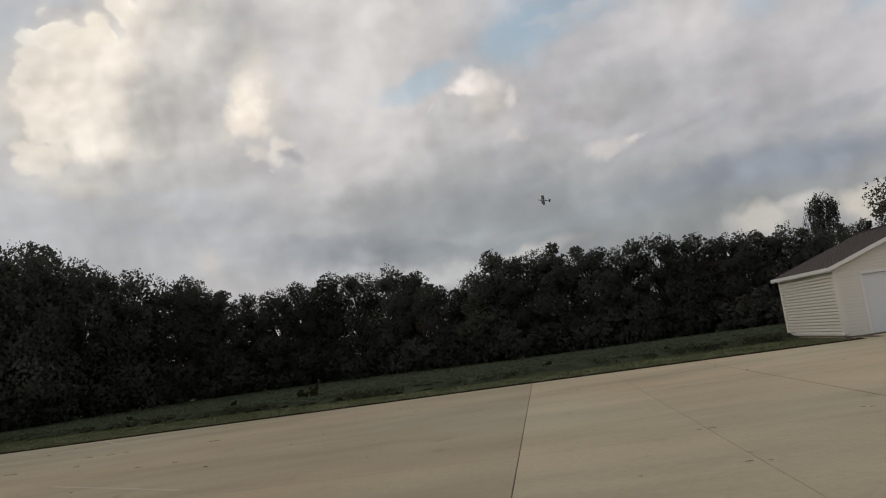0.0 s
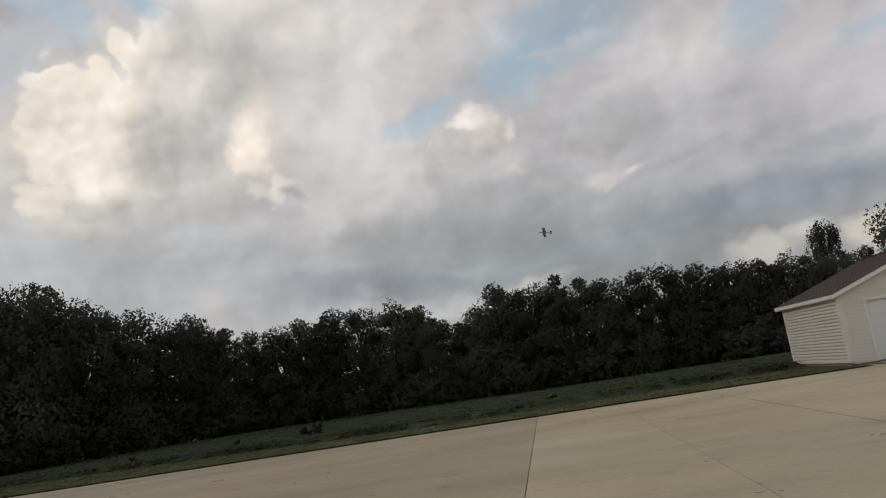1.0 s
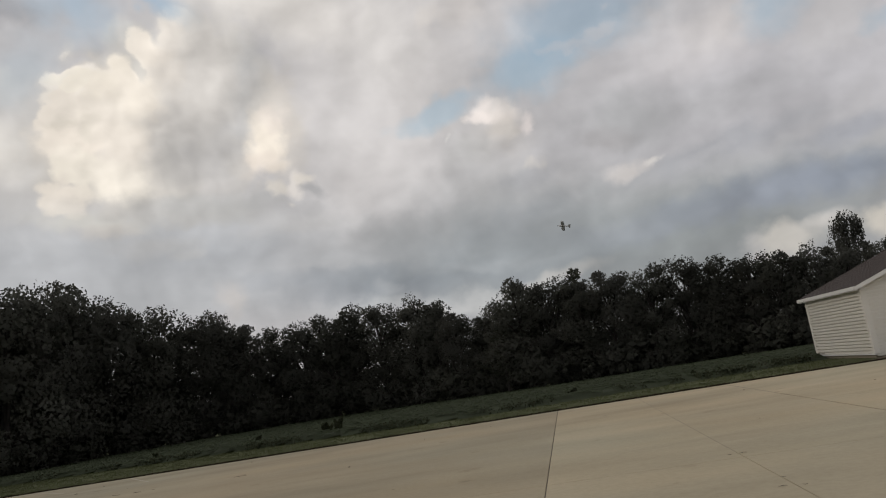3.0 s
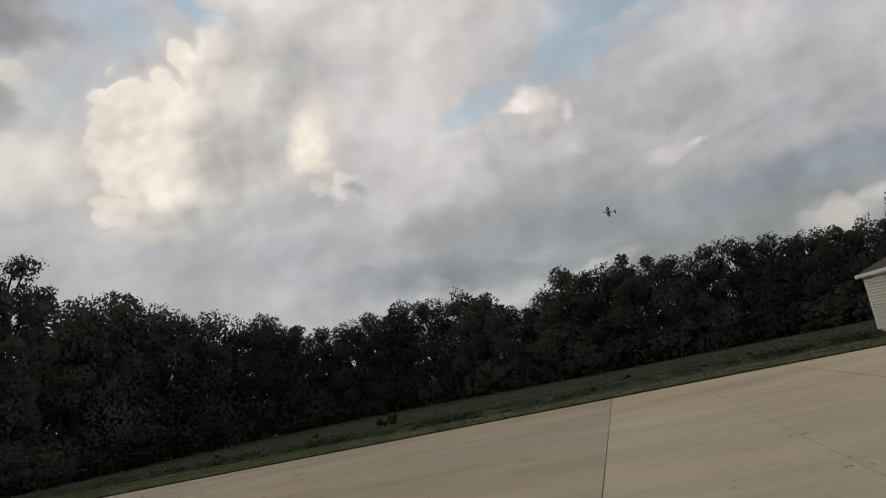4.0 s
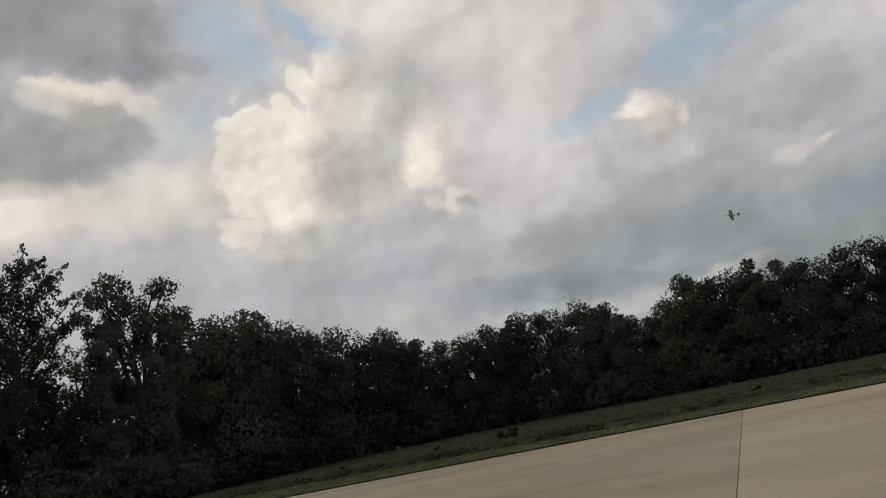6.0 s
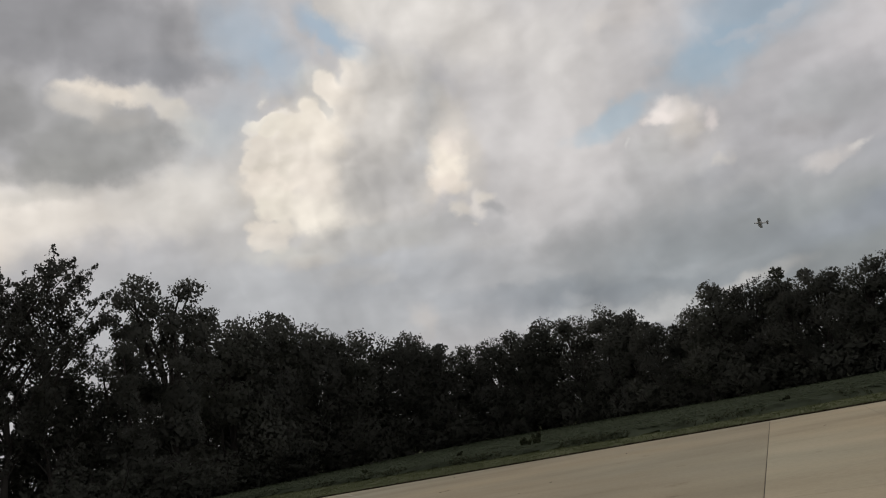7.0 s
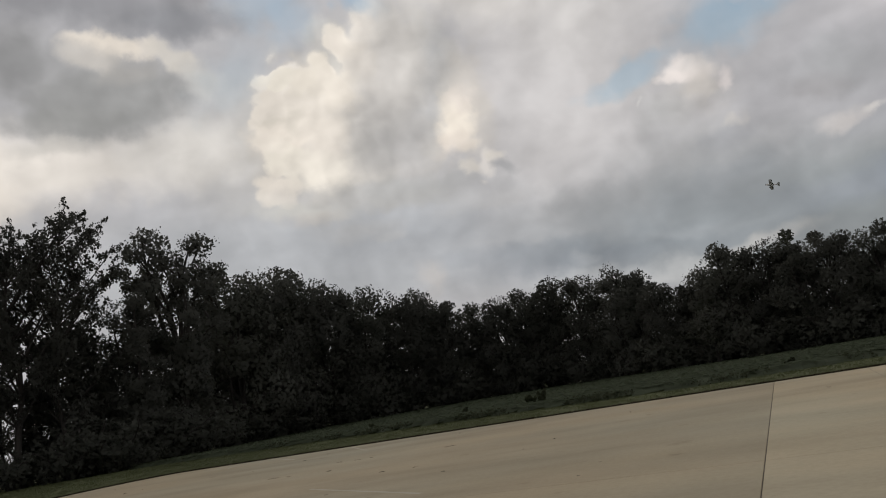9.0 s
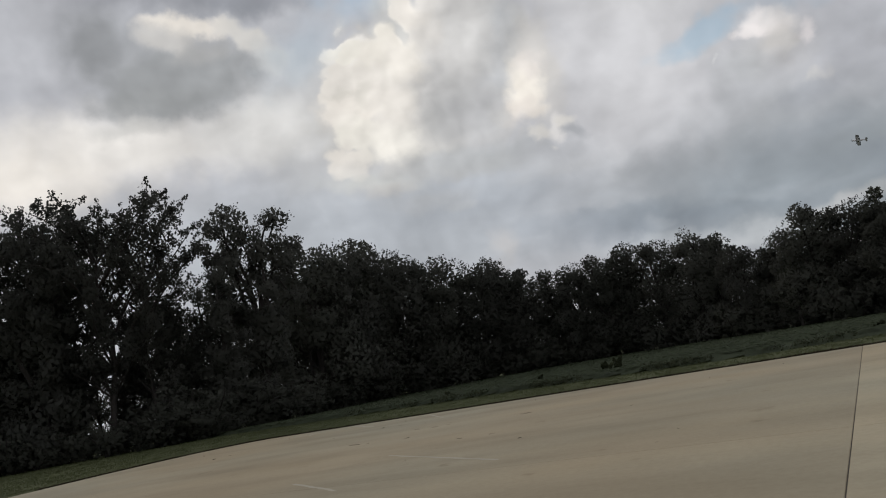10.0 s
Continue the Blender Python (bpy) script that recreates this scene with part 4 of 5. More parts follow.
def pine(seed, H):
    rng = np.random.default_rng(seed)
    pts = [(0, 0, i / 7 * H * 0.97) for i in range(8)]
    trunk = tube(pts, [0.018 * H * (1 - 0.93 * i / 7) for i in range(8)], 8)
    limbs, clumps, reach = [], [], []
    for k in range(46):
        f = 0.30 + 0.69 * k / 46
        a = k * 2.4 + rng.normal() * 0.2
        ln = H * 0.30 * (1.02 - f) ** 0.8 * (0.7 + 0.5 * rng.random())
        base = np.array((0, 0, f * H))
        end = base + np.array((math.cos(a) * ln, math.sin(a) * ln, ln * (0.25 + 0.5 * f)))
        limbs.append(limb(base, end, rng, 0.005 * H, 0.0015 * H, 0.04, 4)[1])
        for j in range(3 + int(ln / H * 55)):
            t = 0.08 + 0.95 * rng.random()
            clumps.append(base + (end - base) * t + rng.normal(size=3) * 0.012 * H), reach.append(0.017 * H)
    crown = leaves(rng, np.array(clumps), np.array(reach), 14, 0.15)
    return (mesh_from("trunk", *trunk, BARK, True), mesh_from("bough", *joined(limbs), BARK, True), mesh_from("crown", *crown, NEEDLE), float(crown[0][:, 2].max()))


def shrub_mesh(seed, H):
    rng = np.random.default_rng(seed)
    limbs, clumps, reach, inner = [], [], [], []
    for k in range(9):
        a, s = k * 2.4, 0.2 + 0.5 * rng.random()
        end = np.array((math.cos(a) * s * H, math.sin(a) * s * H, H * (0.45 + 0.45 * rng.random())))
        limbs.append(limb((0.05 * math.cos(a), 0.05 * math.sin(a), 0), end, rng, 0.02 * H, 0.006 * H)[1])
        inner.extend(end * (0.3 + 0.12 * j) + rng.normal(size=3) * 0.06 * H for j in range(5))
        for j in range(20):
            q = end * (0.25 + 0.8 * rng.random()) + rng.normal(size=3) * 0.13 * H
            q[2] = max(q[2], 0.08 * H)
            clumps.append(q), reach.append(0.085 * H * (0.6 + 0.7 * rng.random()))
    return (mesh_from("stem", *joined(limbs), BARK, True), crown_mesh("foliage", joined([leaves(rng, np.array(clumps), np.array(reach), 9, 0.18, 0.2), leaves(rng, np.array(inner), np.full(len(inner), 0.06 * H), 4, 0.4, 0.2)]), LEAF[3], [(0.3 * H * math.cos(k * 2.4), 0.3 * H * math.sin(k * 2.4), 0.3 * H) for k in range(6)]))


OAKS = [broadleaf(10 + i, 10.0, 23 + i % 3, 0.13, 0.25, 0.145, 52, 9, LEAF[i % 2], 0.90 + 0.02 * (i % 3), 0.95) for i in range(8)]
NARROW = [broadleaf(40 + i, 10.0, 17, 0.18, 0.14, 0.145, 50, 9, LEAF[(i + 1) % 2], 0.93, 0.85) for i in range(3)]
BULKS = [broadleaf(50 + i, 10.0, 13, 0.12, 0.26, 0.20, 26, 6, LEAF[i % 2], 0.9, 1.05, 0.75, 120) for i in range(3)]
WALNUTS = [clumped(60, 17.0, [(-0.10, 0.02, 1.0), (0.11, -0.02, 0.93), (-0.21, -0.02, 0.85), (-0.03, 0.05, 0.88), (0.21, 0.02, 0.82), (0.03, -0.09, 0.86), (-0.13, -0.08, 0.9)], 9, 0.085, 0.068, 0.16, 19, LEAF[2]),
           clumped(61, 17.0, [(-0.05, 0.03, 1.0), (0.16, 0.0, 0.95), (-0.2, 0.0, 0.90), (0.02, -0.15, 0.80), (0.05, 0.1, 0.8)], 17, 0.095, 0.070, 0.16, 19, LEAF[2]),
           clumped(62, 17.0, [(0.0, 0.0, 1.0), (0.13, 0.08, 0.86), (-0.14, 0.0, 0.88)], 18, 0.10, 0.072, 0.16, 19, LEAF[2])]
FEATHERS = [feathery(80 + i, 18.0, LEAF[2]) for i in range(3)]
PINES = [pine(90, 9.0)]
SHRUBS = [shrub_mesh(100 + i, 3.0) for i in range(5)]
KINDS = {"oak": (OAKS, 10.0, "dense dark green broadleaf tree at the wood's edge", "tree"), "narrow": (NARROW, 10.0, "slim dark green broadleaf tree in the wood", "tree"),
         "walnut": (WALNUTS, 17.0, "tall dark broadleaf tree with gaps of sky in its crown", "tree"),
         "feather": (FEATHERS, 18.0, "tall airy tree with upswept branches and fine leaves", "tree"), "bulk": (BULKS, 10.0, "dark broadleaf tree deeper in the wood", "tree"), "pine": (PINES, 9.0, "spiky dark pine rising above the wood's edge", "tree")}
COUNT = {"n": 0}


def tree(kind, az, far, top, variant=None, wide=1.0, turn=None):
    """A tree on a bearing, that far away, whose top shows at an angle above the eye's level."""
    meshes, H, label, category = KINDS[kind]
    COUNT["n"] += 1
    n = COUNT["n"]
    x, y = far * math.sin(radians(az)), far * math.cos(radians(az))
    z = land(x, y)
    chosen = meshes[(n if variant is None else variant) % len(meshes)]
    s = (1.7 + far * math.tan(radians(top)) - z) / chosen[3]
    ob = tagged(new("tree"), label, category, "trees of the wood")
    ob.matrix_world = Matrix.Translation((x, y, z - 0.05)) @ Matrix.Rotation(n * 2.4 if turn is None else radians(turn - az), 4, "Z") @ Matrix.Diagonal((s * wide, s * wide, s, 1))
    for name, me in zip(("trunk", "bough", "crown"), chosen):
        child(name, me, ob)
    return ob


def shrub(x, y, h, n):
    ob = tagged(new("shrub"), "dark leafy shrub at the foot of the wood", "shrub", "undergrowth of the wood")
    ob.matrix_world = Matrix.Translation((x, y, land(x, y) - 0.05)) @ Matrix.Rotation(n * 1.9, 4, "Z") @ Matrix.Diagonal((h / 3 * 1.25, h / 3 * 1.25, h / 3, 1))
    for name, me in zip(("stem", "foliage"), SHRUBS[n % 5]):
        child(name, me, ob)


WOOD_AZ = (-60, -52, -45, -38, -34.5, -30, -26, -20, -14, -8, -2, 5, 12, 16, 22, 30, 40)
WOOD_FAR = (66, 64, 61, 59.5, 67, 77, 83, 86, 86, 81, 74, 69, 67, 68, 65, 68, 74)


def wood_edge(az):
    return float(np.interp(az, WOOD_AZ, WOOD_FAR))


def edge_tree(kind, az, top, back=1.5, variant=None, wide=1.0, turn=None):
    tree(kind, az, wood_edge(az) + back, top, variant, wide, turn)


# the tall trees beside the lawn
edge_tree("walnut", -56.0, 14.0, 3, 1)
edge_tree("walnut", -52.3, 13.4, 3, 2, 1.0, 0)
edge_tree("walnut", -48.9, 14.8, 2, 1, 0.85, 20)
edge_tree("feather", -45.0, 15.9, 3, 0, 1.0)
edge_tree("feather", -42.5, 14.7, 4, 1, 0.85)
edge_tree("feather", -47.0, 13.0, 8, 2, 0.9)
edge_tree("walnut", -35.1, 13.9, 2, 0, 0.92, 0)
edge_tree("walnut", -37.6, 9.6, 4, 2, 1.0, 30)
edge_tree("oak", -41.6, 8.1, 7)
edge_tree("oak", -39.9, 6.6, 6, None, 0.8)
edge_tree("oak", -44.0, 4.6, 7, None, 0.8)
edge_tree("oak", -48.3, 7.0, 6, None, 0.8)
edge_tree("oak", -50.6, 8.6, 6)
# the middle of the wood
edge_tree("oak", -31.2, 10.6, 2)
edge_tree("oak", -29.0, 10.2, 1, None, 0.85)
edge_tree("narrow", -27.0, 10.2, 2)
edge_tree("oak", -25.2, 8.6, 1)
edge_tree("oak", -22.6, 7.9, 1)
edge_tree("oak", -19.6, 6.9, 1)
edge_tree("narrow", -17.8, 7.1, 2)
edge_tree("oak", -16.2, 6.0, 1)
edge_tree("oak", -14.3, 5.4, 2)
edge_tree("oak", -12.4, 5.6, 1)
edge_tree("oak", -10.3, 5.8, 1)
edge_tree("narrow", -8.9, 6.2, 1)
edge_tree("oak", -6.7, 6.0, 1)
edge_tree("oak", -4.1, 6.15, 1)
edge_tree("narrow", -2.8, 5.6, 2)
edge_tree("oak", -1.1, 4.6, 1)
edge_tree("narrow", 0.4, 4.0, 1)
edge_tree("oak", 1.8, 4.9, 1)
edge_tree("oak", 3.5, 6.2, 1)
edge_tree("oak", 5.6, 5.8, 2)
edge_tree("pine", 7.8, 6.45, 2.5)
edge_tree("pine", 1.9, 3.3, -0.6, None, 1.5)
edge_tree("oak", 7.9, 5.4, 1)
edge_tree("oak", 10.0, 5.75, 1)
edge_tree("oak", 12.6, 5.5, 1)
edge_tree("oak", 15.0, 5.65, 1)
edge_tree("oak", 17.3, 5.2, 1)
edge_tree("oak", 19.3, 4.9, 1)
edge_tree("oak", 21.2, 4.8, 1)
edge_tree("oak", 23.2, 4.8, 1)
edge_tree("oak", 25.8, 6.4, 8, 1, 0.58)
edge_tree("oak", 25.0, 4.4, 1)
edge_tree("oak", 27.4, 4.3, 2, None, 0.9)
edge_tree("oak", 30.6, 6.6, 2)
edge_tree("oak", 33.0, 6.4, 2)
edge_tree("oak", 36.0, 6.2, 2)
# deeper rows close the wood
rng_wood = random.Random(5)
for i in range(34):
    bearing = -33 + i * 2.05 + rng_wood.uniform(-0.5, 0.5)
    over = float(np.interp(bearing, (-33, -26, -20, -14, -4, 0, 4, 15, 25, 40), (9.6, 8.3, 6.4, 4.8, 5.2, 3.4, 5.1, 4.9, 4.0, 5.4)))
    edge_tree("bulk", bearing, over - rng_wood.uniform(0.2, 0.9), 6 + rng_wood.uniform(0, 3))
    if i % 2:
        edge_tree("bulk", bearing + 1.0, over - rng_wood.uniform(0.8, 1.6), 11 + rng_wood.uniform(0, 3), None, 1.25)
for i in range(22):
    bearing = -62 + i * 1.45
    if abs(bearing + 45.2) < 0.5 or abs(bearing + 38.8) < 1.4:
        continue
    edge_tree("bulk", bearing, rng_wood.uniform(3.6, 5.2) - (1.2 if -40 < bearing < -36 or -46 < bearing < -43.5 else 0), 9 + rng_wood.uniform(0, 5))
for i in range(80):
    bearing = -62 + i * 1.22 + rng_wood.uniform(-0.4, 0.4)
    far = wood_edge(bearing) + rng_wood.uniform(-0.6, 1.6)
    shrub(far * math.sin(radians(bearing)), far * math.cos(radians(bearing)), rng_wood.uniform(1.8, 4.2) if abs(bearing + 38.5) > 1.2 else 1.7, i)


# ---------------------------------------------------------------- field, lawn, weeds
def blades(rng, spots, per, size, wide, lean, apart=0.45):
    """Narrow upright blades round the spots; apart: how far they scatter, in blade heights."""
    n = len(spots) * per
    p = np.repeat(spots, per, 0) + np.c_[rng.normal(size=(n, 2)) * size * apart, np.zeros(n)]
    h = size * (0.55 + 0.7 * rng.random((n, 1)))
    a = rng.random(n) * 2 * np.pi
    side = np.c_[np.cos(a), np.sin(a), np.zeros(n)] * wide
    tip = p + np.c_[rng.normal(size=(n, 2)) * lean * h, h[:, 0]]
    mid = p + (tip - p) * 0.55
    v = np.stack([p - side * 0.5, p + side * 0.5, mid + side * 0.6, tip, mid - side * 0.6], 1)
    v4 = v[:, [0, 1, 2, 4]].reshape(-1, 3)
    tops = v[:, [4, 2, 3, 3]].copy()
    tops[:, 3] = tops[:, 2] + side * 0.05
    return joined([(v4, np.arange(n * 4).reshape(-1, 4)), (tops.reshape(-1, 3), np.arange(n * 4).reshape(-1, 4))])


def calm(rng, geo, name, mat):
    """A mesh of blades that face the open slab, with normals that lean upwards, as a close sward's do."""
    up = rng.normal(size=(len(geo[0]) // 4, 3)) * 0.12 + (0, -0.3, 1.0)
    up /= np.linalg.norm(up, axis=1, keepdims=True)
    quads = geo[1].copy()
    v = geo[0]
    n = np.cross(v[quads[:, 1]] - v[quads[:, 0]], v[quads[:, 3]] - v[quads[:, 0]])
    turn = n @ np.array((0, -1.0, 0.5)) < 0
    quads[turn] = quads[turn][:, ::-1]
    return mesh_from(name, v, quads, mat, True, np.repeat(up, 4, 0))


def slab_uv(x, y):
    c, s = math.cos(-SLAB_TURN), math.sin(-SLAB_TURN)
    dx, dy = x - SLAB_AT.x, y - SLAB_AT.y
    return dx * c - dy * s, dx * s + dy * c


def off_slab(x, y):
    u, v = slab_uv(x, y)
    if v > 0.02 or u < -27.95:
        return not (u > 11.2 and v < 9)
    if u < -24.6 and v > -10:
        return u < float(np.interp(v, (-9.5, -6.4, -4.0, -2.3, -1.1, -0.35, 0), (-27.95, -27.8, -27.45, -26.95, -26.25, -25.72, -24.65)))
    return False


def dirt_sheet(name, label, rows, lift):
    """A thin uneven sheet of bare dirt; rows are pairs of near and far points in the slab's u, v."""
    vs, fs = [], []
    for k, (a, b) in enumerate(rows):
        for f in (0.0, 0.2, 0.5, 0.8, 1.0):
            u, v = a[0] + (b[0] - a[0]) * f, a[1] + (b[1] - a[1]) * f
            wob = 0.08 * noise.noise((u * 1.3, v * 1.3, 2.0))
            p = SLAB_M @ Vector((u + wob, v + (wob if f > 0.1 else 0.0), 0))
            vs.append((p.x, p.y, lift * math.sin(math.pi * f) + (0.004 if v < 0 or u > 11.45 else land(p.x, p.y) + 0.012) + 0.01 * noise.noise((u * 3, v * 3, 0))))
    for k in range(len(rows) - 1):
        fs.extend((k * 5 + i, (k + 1) * 5 + i, (k + 1) * 5 + i + 1, k * 5 + i + 1) for i in range(4))
    return tagged(new(name, mesh_from(name, vs, fs, DIRT, True)), label, "dirt", kind="structure")


# bare ground at the garage's foot, drawn out along the slab towards the lawn
dirt_sheet("ground_dirt", "bare brown dirt at the foot of the garage wall", [((7.2 + 0.25 * k, 0.03), (7.2 + 0.25 * k, 0.10 + 0.0066 * k * k)) for k in range(20)], 0.03)
dirt_sheet("ground_dirt", "small spill of brown dirt on the slab at the garage corner", [((11.5 + 0.13 * k, 1.35 + 0.045 * k), (11.5 + 0.13 * k, 1.79)) for k in range(10)], 0.04)


def bare(x, y):
    u, v = slab_uv(x, y)
    return u > 7.2 and 0 < v < 0.10 + 0.0066 * ((u - 7.2) / 0.25) ** 2


rng = np.random.default_rng(7)
spots = []
while len(spots) < 11000:
    x, y = rng.uniform(-52, 24), rng.uniform(10, 50)
    az, far = math.degrees(math.atan2(x, y)), math.hypot(x, y)
    if off_slab(x, y) and not bare(x, y) and y < field_edge(x) + 0.5 and far < wood_edge(az) + 1:
        spots.append((x, y, land(x, y)))
tagged(new("grass", calm(rng, blades(rng, np.array(spots), 6, 0.045, 0.036, 0.5, 4.0), "grass", GRASS)), "short mown green lawn grass beside the slab", "grass", kind="stuff")

spots = []
while len(spots) < 15000:
    x, y = rng.uniform(-42, 34), rng.uniform(33, 88)
    az, far = math.degrees(math.atan2(x, y)), math.hypot(x, y)
    if y > field_edge(x) + rng.normal() * 0.35 and far < wood_edge(az) + 1.0 and not (slab_uv(x, y)[0] > 11 and slab_uv(x, y)[1] < 9.5):
        spots.append((x, y, land(x, y)))
# a closed canopy of broad leaves, lying nearly level, over short stalks
stalks = blades(rng, np.array(spots), 1, 0.30, 0.036, 0.35)
sheet_v, sheet_f = [], []
for gx in np.arange(-44, 34, 0.45):
    for gy in np.arange(33.5, 88, 0.45):
        if gy > field_edge(gx) - 0.5 and math.hypot(gx, gy) < wood_edge(math.degrees(math.atan2(gx, gy))) + 1.0 and not (slab_uv(gx, gy)[0] > 11 and slab_uv(gx, gy)[1] < 9.5):
            k = len(sheet_v)
            sheet_v.extend((px, py, land(px, py) + (0.24 + 0.035 * noise.noise((px * 1.7, py * 1.7, 0))) * min(1.0, max(0.0, (py - field_edge(px) + 0.3) / 0.9))) for px, py in ((gx, gy), (gx + 0.45, gy), (gx + 0.45, gy + 0.45), (gx, gy + 0.45)))
            sheet_f.append((k, k + 1, k + 2, k + 3))
n_crop = len(spots) * 5
at = np.repeat(np.array(spots), 5, 0) + np.c_[rng.normal(size=(n_crop, 2)) * 0.22, 0.245 + 0.03 * rng.random(n_crop)]
turn = rng.random(n_crop) * 2 * np.pi
along = np.c_[np.cos(turn), np.sin(turn), rng.normal(size=n_crop) * 0.15] * (0.11 + 0.07 * rng.random((n_crop, 1)))
across = np.c_[-np.sin(turn), np.cos(turn), rng.normal(size=n_crop) * 0.15] * 0.075
canopy = np.stack([at - along, at + across, at + along, at - across], 1).reshape(-1, 3), np.arange(n_crop * 4).reshape(-1, 4)
tagged(new("field_crop", calm(rng, joined([stalks, canopy, (np.array(sheet_v), np.array(sheet_f))]), "field_crop", CROP)), "knee-high grey-green field crop in front of the wood", "crop", kind="stuff")


spots = []
while len(spots) < 4600:
    u, v = rng.uniform(-28.6, 11.4), rng.uniform(-9, 0.42)
    p = SLAB_M @ Vector((u, v, 0))
    q = SLAB_M @ Vector((u + 0.32, v - 0.32, 0))
    if off_slab(p.x, p.y) and not off_slab(q.x, q.y):
        spots.append((p.x, p.y, -0.03))
tagged(new("edge_thatch", mesh_from("edge_thatch", *blades(rng, np.array(spots), 4, 0.07, 0.03, 0.6), THATCH)), "dark dead grass and soil along the slab's edge", "dead grass", kind="stuff")


# low dark weeds in broken drifts between lawn and field
spots = []
while len(spots) < 700:
    x = rng.uniform(-24, 14)
    y = field_edge(x) + rng.normal() * 0.4 + 0.2
    if noise.noise((x * 0.35, 3.0, 0)) + 0.35 * noise.noise((x * 1.3, 9.0, 0)) > rng.uniform(-0.1, 0.35):
        spots.append((x, y, land(x, y) + rng.uniform(0.05, 0.26)))
tagged(new("weed_drift", mesh_from("weed_drift", *leaves(rng, np.array(spots), 0.14, 7, 0.10, 0.2), DRIFT)), "broken drifts of low dark weeds along the field's edge", "weeds", kind="stuff")


def weed(x, y, h, n):
    r = np.random.default_rng(200 + n)
    ob = tagged(new("weed"), "dark bushy weed standing at the field's edge", "weed", "weeds at the field edge")
    ob.matrix_world = Matrix.Translation((x, y, land(x, y) - 0.02))
    stems, c = [], []
    for k in range(7):
        end = np.array((r.normal() * 0.22 * h, r.normal() * 0.22 * h, h * r.uniform(0.6, 1)))
        stems.append(limb((0, 0, 0), end, r, 0.012, 0.004, n=4)[1])
        c.extend(end * f for f in np.linspace(0.3, 1, 7))
    child("stem", mesh_from("stem", *joined(stems), BARK), ob)
    child("foliage", mesh_from("foliage", *leaves(r, np.array(c), 0.12 * h, 9, 0.13), WEED), ob)


weed(-7.3, 39.4, 0.8, 0)
weed(-8.0, 40.3, 0.6, 1)
weed(-12.1, 42.0, 0.5, 2)
weed(4.0, 36.5, 0.42, 3)
weed(9.3, 35.6, 0.36, 4)
weed(-18.0, 43.0, 0.42, 5)


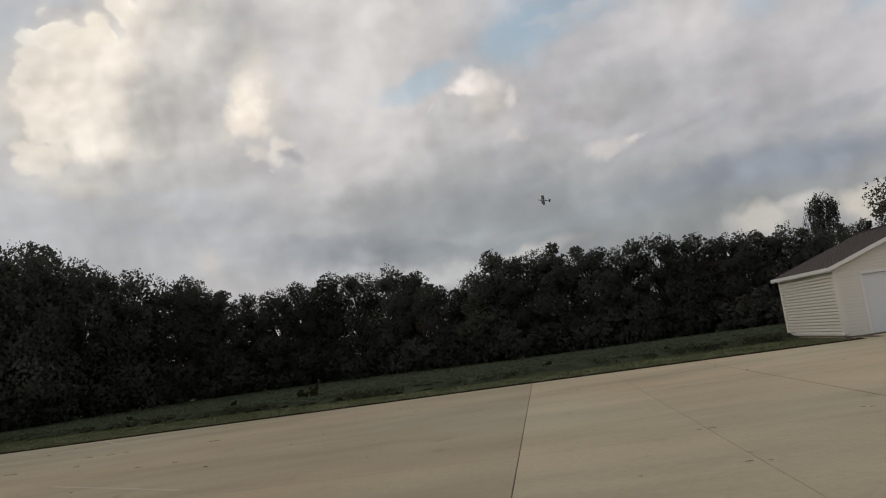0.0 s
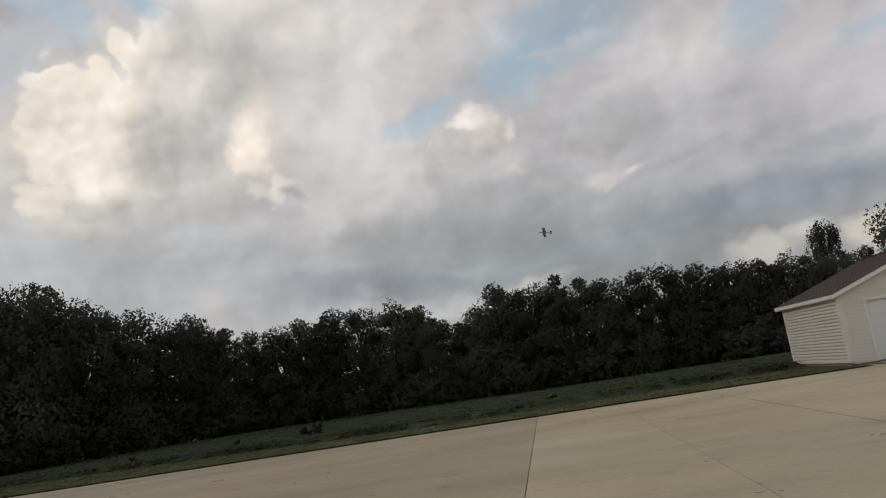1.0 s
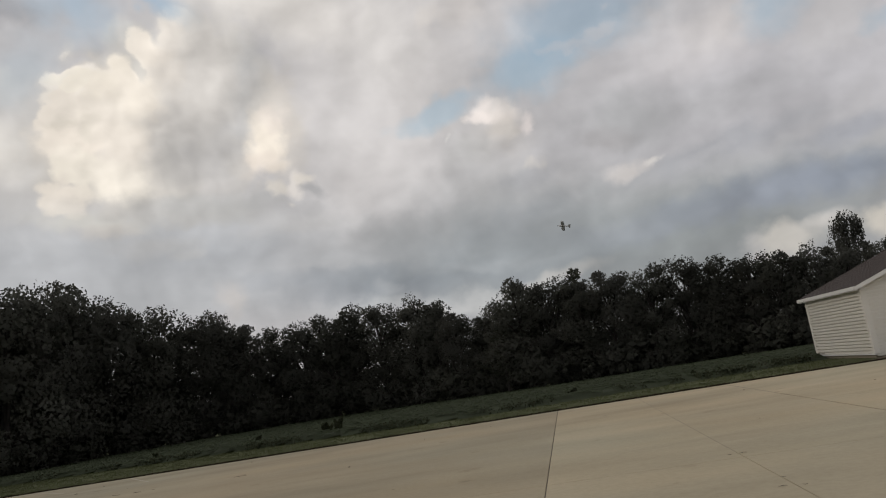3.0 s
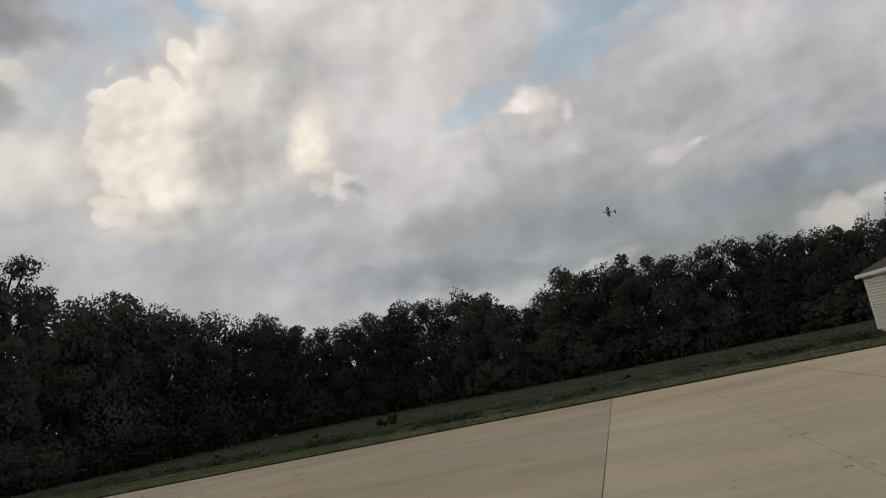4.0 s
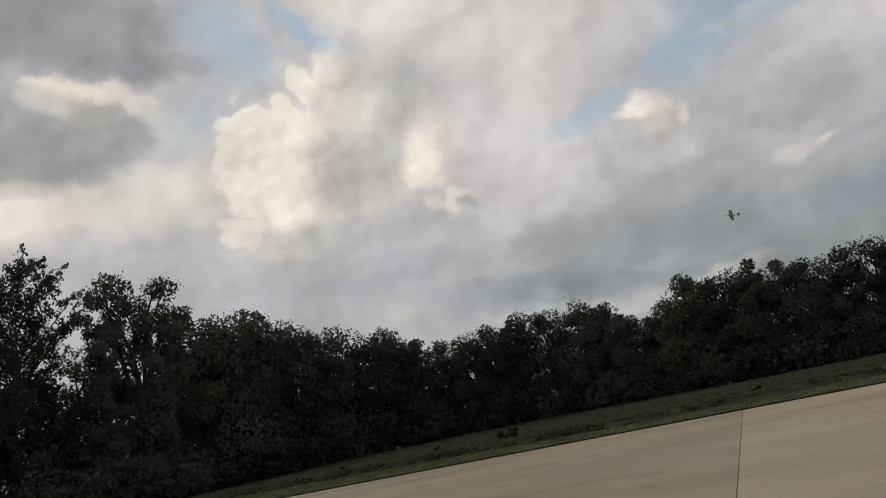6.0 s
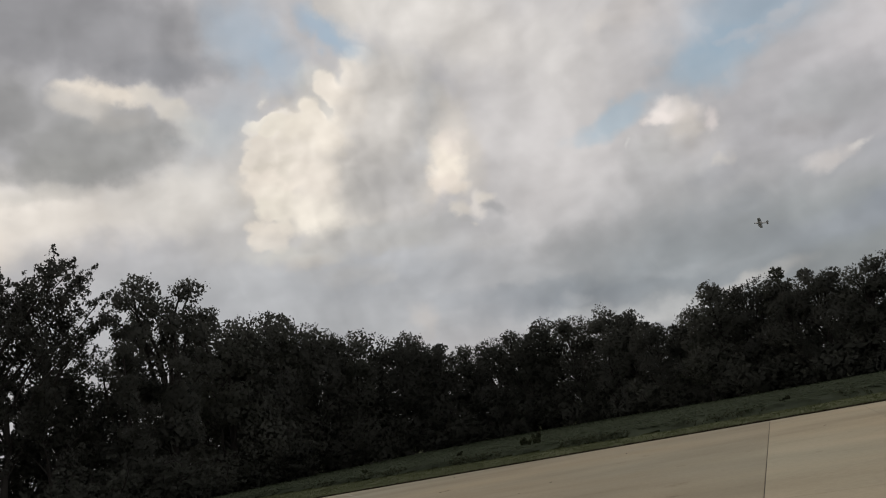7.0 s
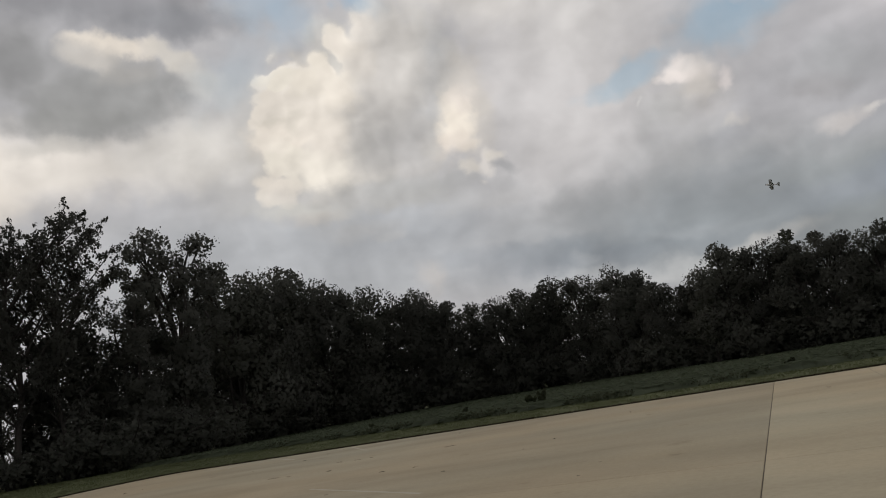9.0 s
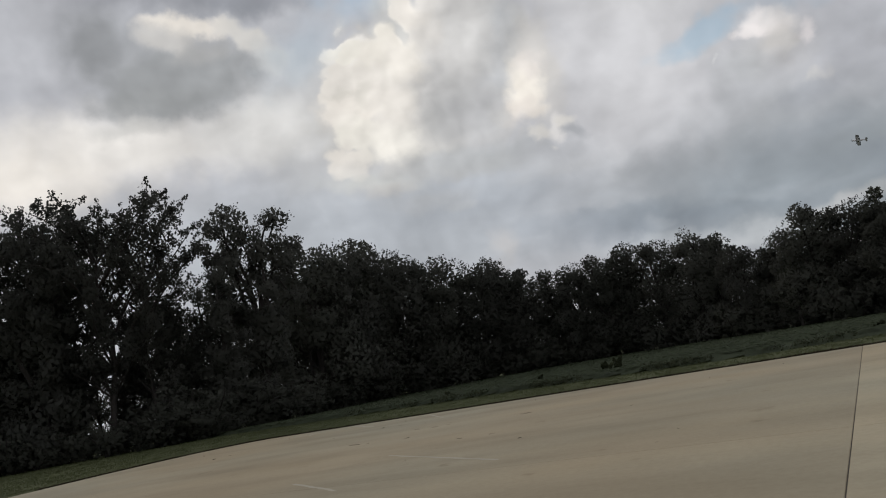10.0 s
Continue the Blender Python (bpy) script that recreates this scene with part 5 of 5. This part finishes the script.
# ---------------------------------------------------------------- model aeroplane in the air
def build_aeroplane():
    az, el, far = 7.8, 9.4, 84.0
    at = EYE + Vector((math.sin(radians(az)) * math.cos(radians(el)), math.cos(radians(az)) * math.cos(radians(el)), math.sin(radians(el)))) * far
    ob = tagged(new("model_aeroplane"), "small white radio-controlled aeroplane with dark trim, flying", "aeroplane")
    ob.matrix_world = Matrix.Translation(at) @ Matrix.Rotation(radians(162), 4, "Z") @ Matrix.Rotation(radians(-14), 4, "Y") @ Matrix.Rotation(radians(38), 4, "X")
    # the nose points along +x
    v, f = tube([(0.56, 0, 0), (0.52, 0, 0), (0.38, 0, 0.01), (0.1, 0, 0.015), (-0.25, 0, 0.02), (-0.55, 0, 0.03), (-0.68, 0, 0.035)], [0.035, 0.07, 0.09, 0.095, 0.07, 0.04, 0.02], 12)
    child("fuselage", mesh_from("fuselage", v, f, FOAM, True), ob)
    v, f = tube([(0.66, 0, 0), (0.62, 0, 0), (0.56, 0, 0)], [0.004, 0.025, 0.04], 10)
    child("spinner", mesh_from("spinner", v, f, BLACK, True), ob)

    def plate(name, pts, thick, mat, turn=None):
        bm = bmesh.new()
        low = [bm.verts.new((x, y, -thick / 2)) for x, y in pts]
        r = bmesh.ops.extrude_face_region(bm, geom=[bm.faces.new(low)])
        bmesh.ops.translate(bm, verts=[g for g in r["geom"] if isinstance(g, bmesh.types.BMVert)], vec=(0, 0, thick))
        bmesh.ops.bevel(bm, geom=list(bm.edges), offset=thick * 0.3, segments=2, affect="EDGES")
        bmesh.ops.recalc_face_normals(bm, faces=bm.faces)
        if turn:
            bmesh.ops.transform(bm, matrix=turn, verts=bm.verts)
        return part(name, bm, mat, ob)

    for s in (1, -1):
        plate("wing", [(0.27, 0.05 * s), (0.22, 0.66 * s), (0.17, 0.72 * s), (0.02, 0.72 * s), (-0.04, 0.05 * s)], 0.035, FOAM, Matrix.Translation((0, 0, -0.02)) @ Matrix.Rotation(radians(3 * s), 4, "X"))
        plate("aileron", [(-0.045, 0.10 * s), (0.012, 0.70 * s), (-0.05, 0.70 * s), (-0.11, 0.10 * s)], 0.016, GREEN, Matrix.Translation((0, 0, -0.02)) @ Matrix.Rotation(radians(3 * s), 4, "X"))
        plate("tailplane", [(-0.48, 0.02 * s), (-0.56, 0.26 * s), (-0.68, 0.26 * s), (-0.69, 0.02 * s)], 0.016, FOAM, Matrix.Translation((0, 0, 0.035)))
        v, f = tube([(0.2, 0.05 * s, -0.06), (0.21, 0.16 * s, -0.2)], [0.008, 0.006], 6)
        child("gear_leg", mesh_from("gear_leg", v, f, BLACK, True), ob)
        v, f = tube([(0.21, 0.15 * s, -0.21), (0.21, 0.155 * s, -0.21), (0.21, 0.185 * s, -0.21), (0.21, 0.19 * s, -0.21)], [0.02, 0.045, 0.045, 0.02], 12)
        child("wheel", mesh_from("wheel", v, f, BLACK, True), ob)
        plate("propeller_blade", [(0.0, 0.0), (0.02, 0.06 * s), (0.015, 0.15 * s), (-0.01, 0.15 * s), (-0.015, 0.05 * s)], 0.006, BLACK, Matrix.Translation((0.6, 0, 0)) @ Matrix.Rotation(radians(70), 4, "Y"))
    plate("fin", [(-0.46, 0.04), (-0.60, 0.26), (-0.70, 0.26), (-0.70, 0.02)], 0.016, GREEN, Matrix.Rotation(radians(90), 4, "X"))
    bm = bmesh.new()
    bmesh.ops.create_uvsphere(bm, u_segments=14, v_segments=8, radius=1, matrix=Matrix.Translation((0.12, 0, 0.085)) @ Matrix.Diagonal((0.17, 0.06, 0.07, 1)))
    part("canopy", bm, SMOKED, ob)


build_aeroplane()


# ---------------------------------------------------------------- small things on the slab
def flake(x, y, length, wide, turn, n):
    """A curled dead leaf or twig lying on the concrete."""
    r = random.Random(n)
    bm = bmesh.new()
    rows_n = 5
    vs = []
    for i in range(rows_n):
        f = i / (rows_n - 1)
        w = wide * math.sin(math.pi * (0.12 + 0.8 * f)) * r.uniform(0.75, 1.1)
        z = 0.004 + 0.25 * wide * abs(math.sin(f * 3.0 + n))
        vs.append([bm.verts.new(((f - 0.5) * length, w / 2 * s, z + (0.2 * wide if s else 0))) for s in (-1, 0, 1)])
    for a, b in zip(vs, vs[1:]):
        for k in (0, 1):
            bm.faces.new((a[k], b[k], b[k + 1], a[k + 1]))
    ob = new("dead_leaf", bm_mesh("dead_leaf", bm, DEBRIS))
    ob.matrix_world = Matrix.Translation((x, y, 0.0)) @ Matrix.Rotation(turn, 4, "Z")
    tagged(ob, "dry brown leaf scrap lying on the concrete", "leaf", "leaf scraps on the slab")


rng_bits = random.Random(11)
for i in range(26):
    u, v = rng_bits.uniform(-24, 10), -rng_bits.uniform(0.5, 20) ** 1.0
    p = SLAB_M @ Vector((u, v, 0))
    flake(p.x, p.y, rng_bits.uniform(0.04, 0.14), rng_bits.uniform(0.02, 0.05), rng_bits.uniform(0, 6.28), i)


# dead twigs and larger scraps: place and length
for i, (x, y, length) in enumerate([(-10.0, 22.4, 0.32), (-9.6, 22.5, 0.16), (-10.7, 22.6, 0.23), (-7.0, 22.2, 0.33), (-11.7, 20.4, 0.39), (-11.2, 20.3, 0.12), (-7.4, 14.8, 0.09), (-6.5, 17.7, 0.15), (-4.0, 18.1, 0.07), (-1.8, 13.9, 0.05), (-2.0, 12.6, 0.05), (3.2, 22.4, 0.09), (3.3, 11.7, 0.06), (3.5, 11.7, 0.10), (3.2, 9.4, 0.05), (3.2, 8.8, 0.05), (3.0, 8.9, 0.09), (1.8, 8.9, 0.05), (5.7, 11.7, 0.07), (5.8, 11.6, 0.08), (7.5, 21.1, 0.09), (9.5, 20.0, 0.07)]):
    flake(x, y, length, 0.014 + 0.05 * length, rng_bits.uniform(-0.5, 0.15), 100 + i)


def scuff(x0, y0, x1, y1, wide, n):
    """A thin worn film of paint, ragged along its sides."""
    r = random.Random(300 + n)
    bm = bmesh.new()
    d = Vector((x1 - x0, y1 - y0, 0))
    s = Vector((-d.y, d.x, 0)).normalized()
    k = 14
    vs = [[bm.verts.new(Vector((x0, y0, 0.004)) + d * (i / k) + s * sg * wide * r.uniform(0.2, 0.6)) for sg in (-1, 1)] for i in range(k + 1)]
    for a, b in zip(vs, vs[1:]):
        bm.faces.new((a[0], b[0], b[1], a[1]))
    bmesh.ops.recalc_face_normals(bm, faces=bm.faces)
    tagged(new("paint_mark", bm_mesh("paint_mark", bm, SCUFF)), "faint worn pale line across the concrete", "paint mark", "pale marks on the slab")


scuff(-8.5, 16.3, -4.8, 13.1, 0.10, 0)
scuff(-9.3, 13.6, -7.4, 12.0, 0.10, 1)
scuff(-17.2, 30.0, -14.7, 27.3, 0.09, 2)
scuff(-13.3, 29.4, -11.3, 26.2, 0.09, 3)
scuff(-18.5, 29.2, -18.2, 28.2, 0.10, 4)
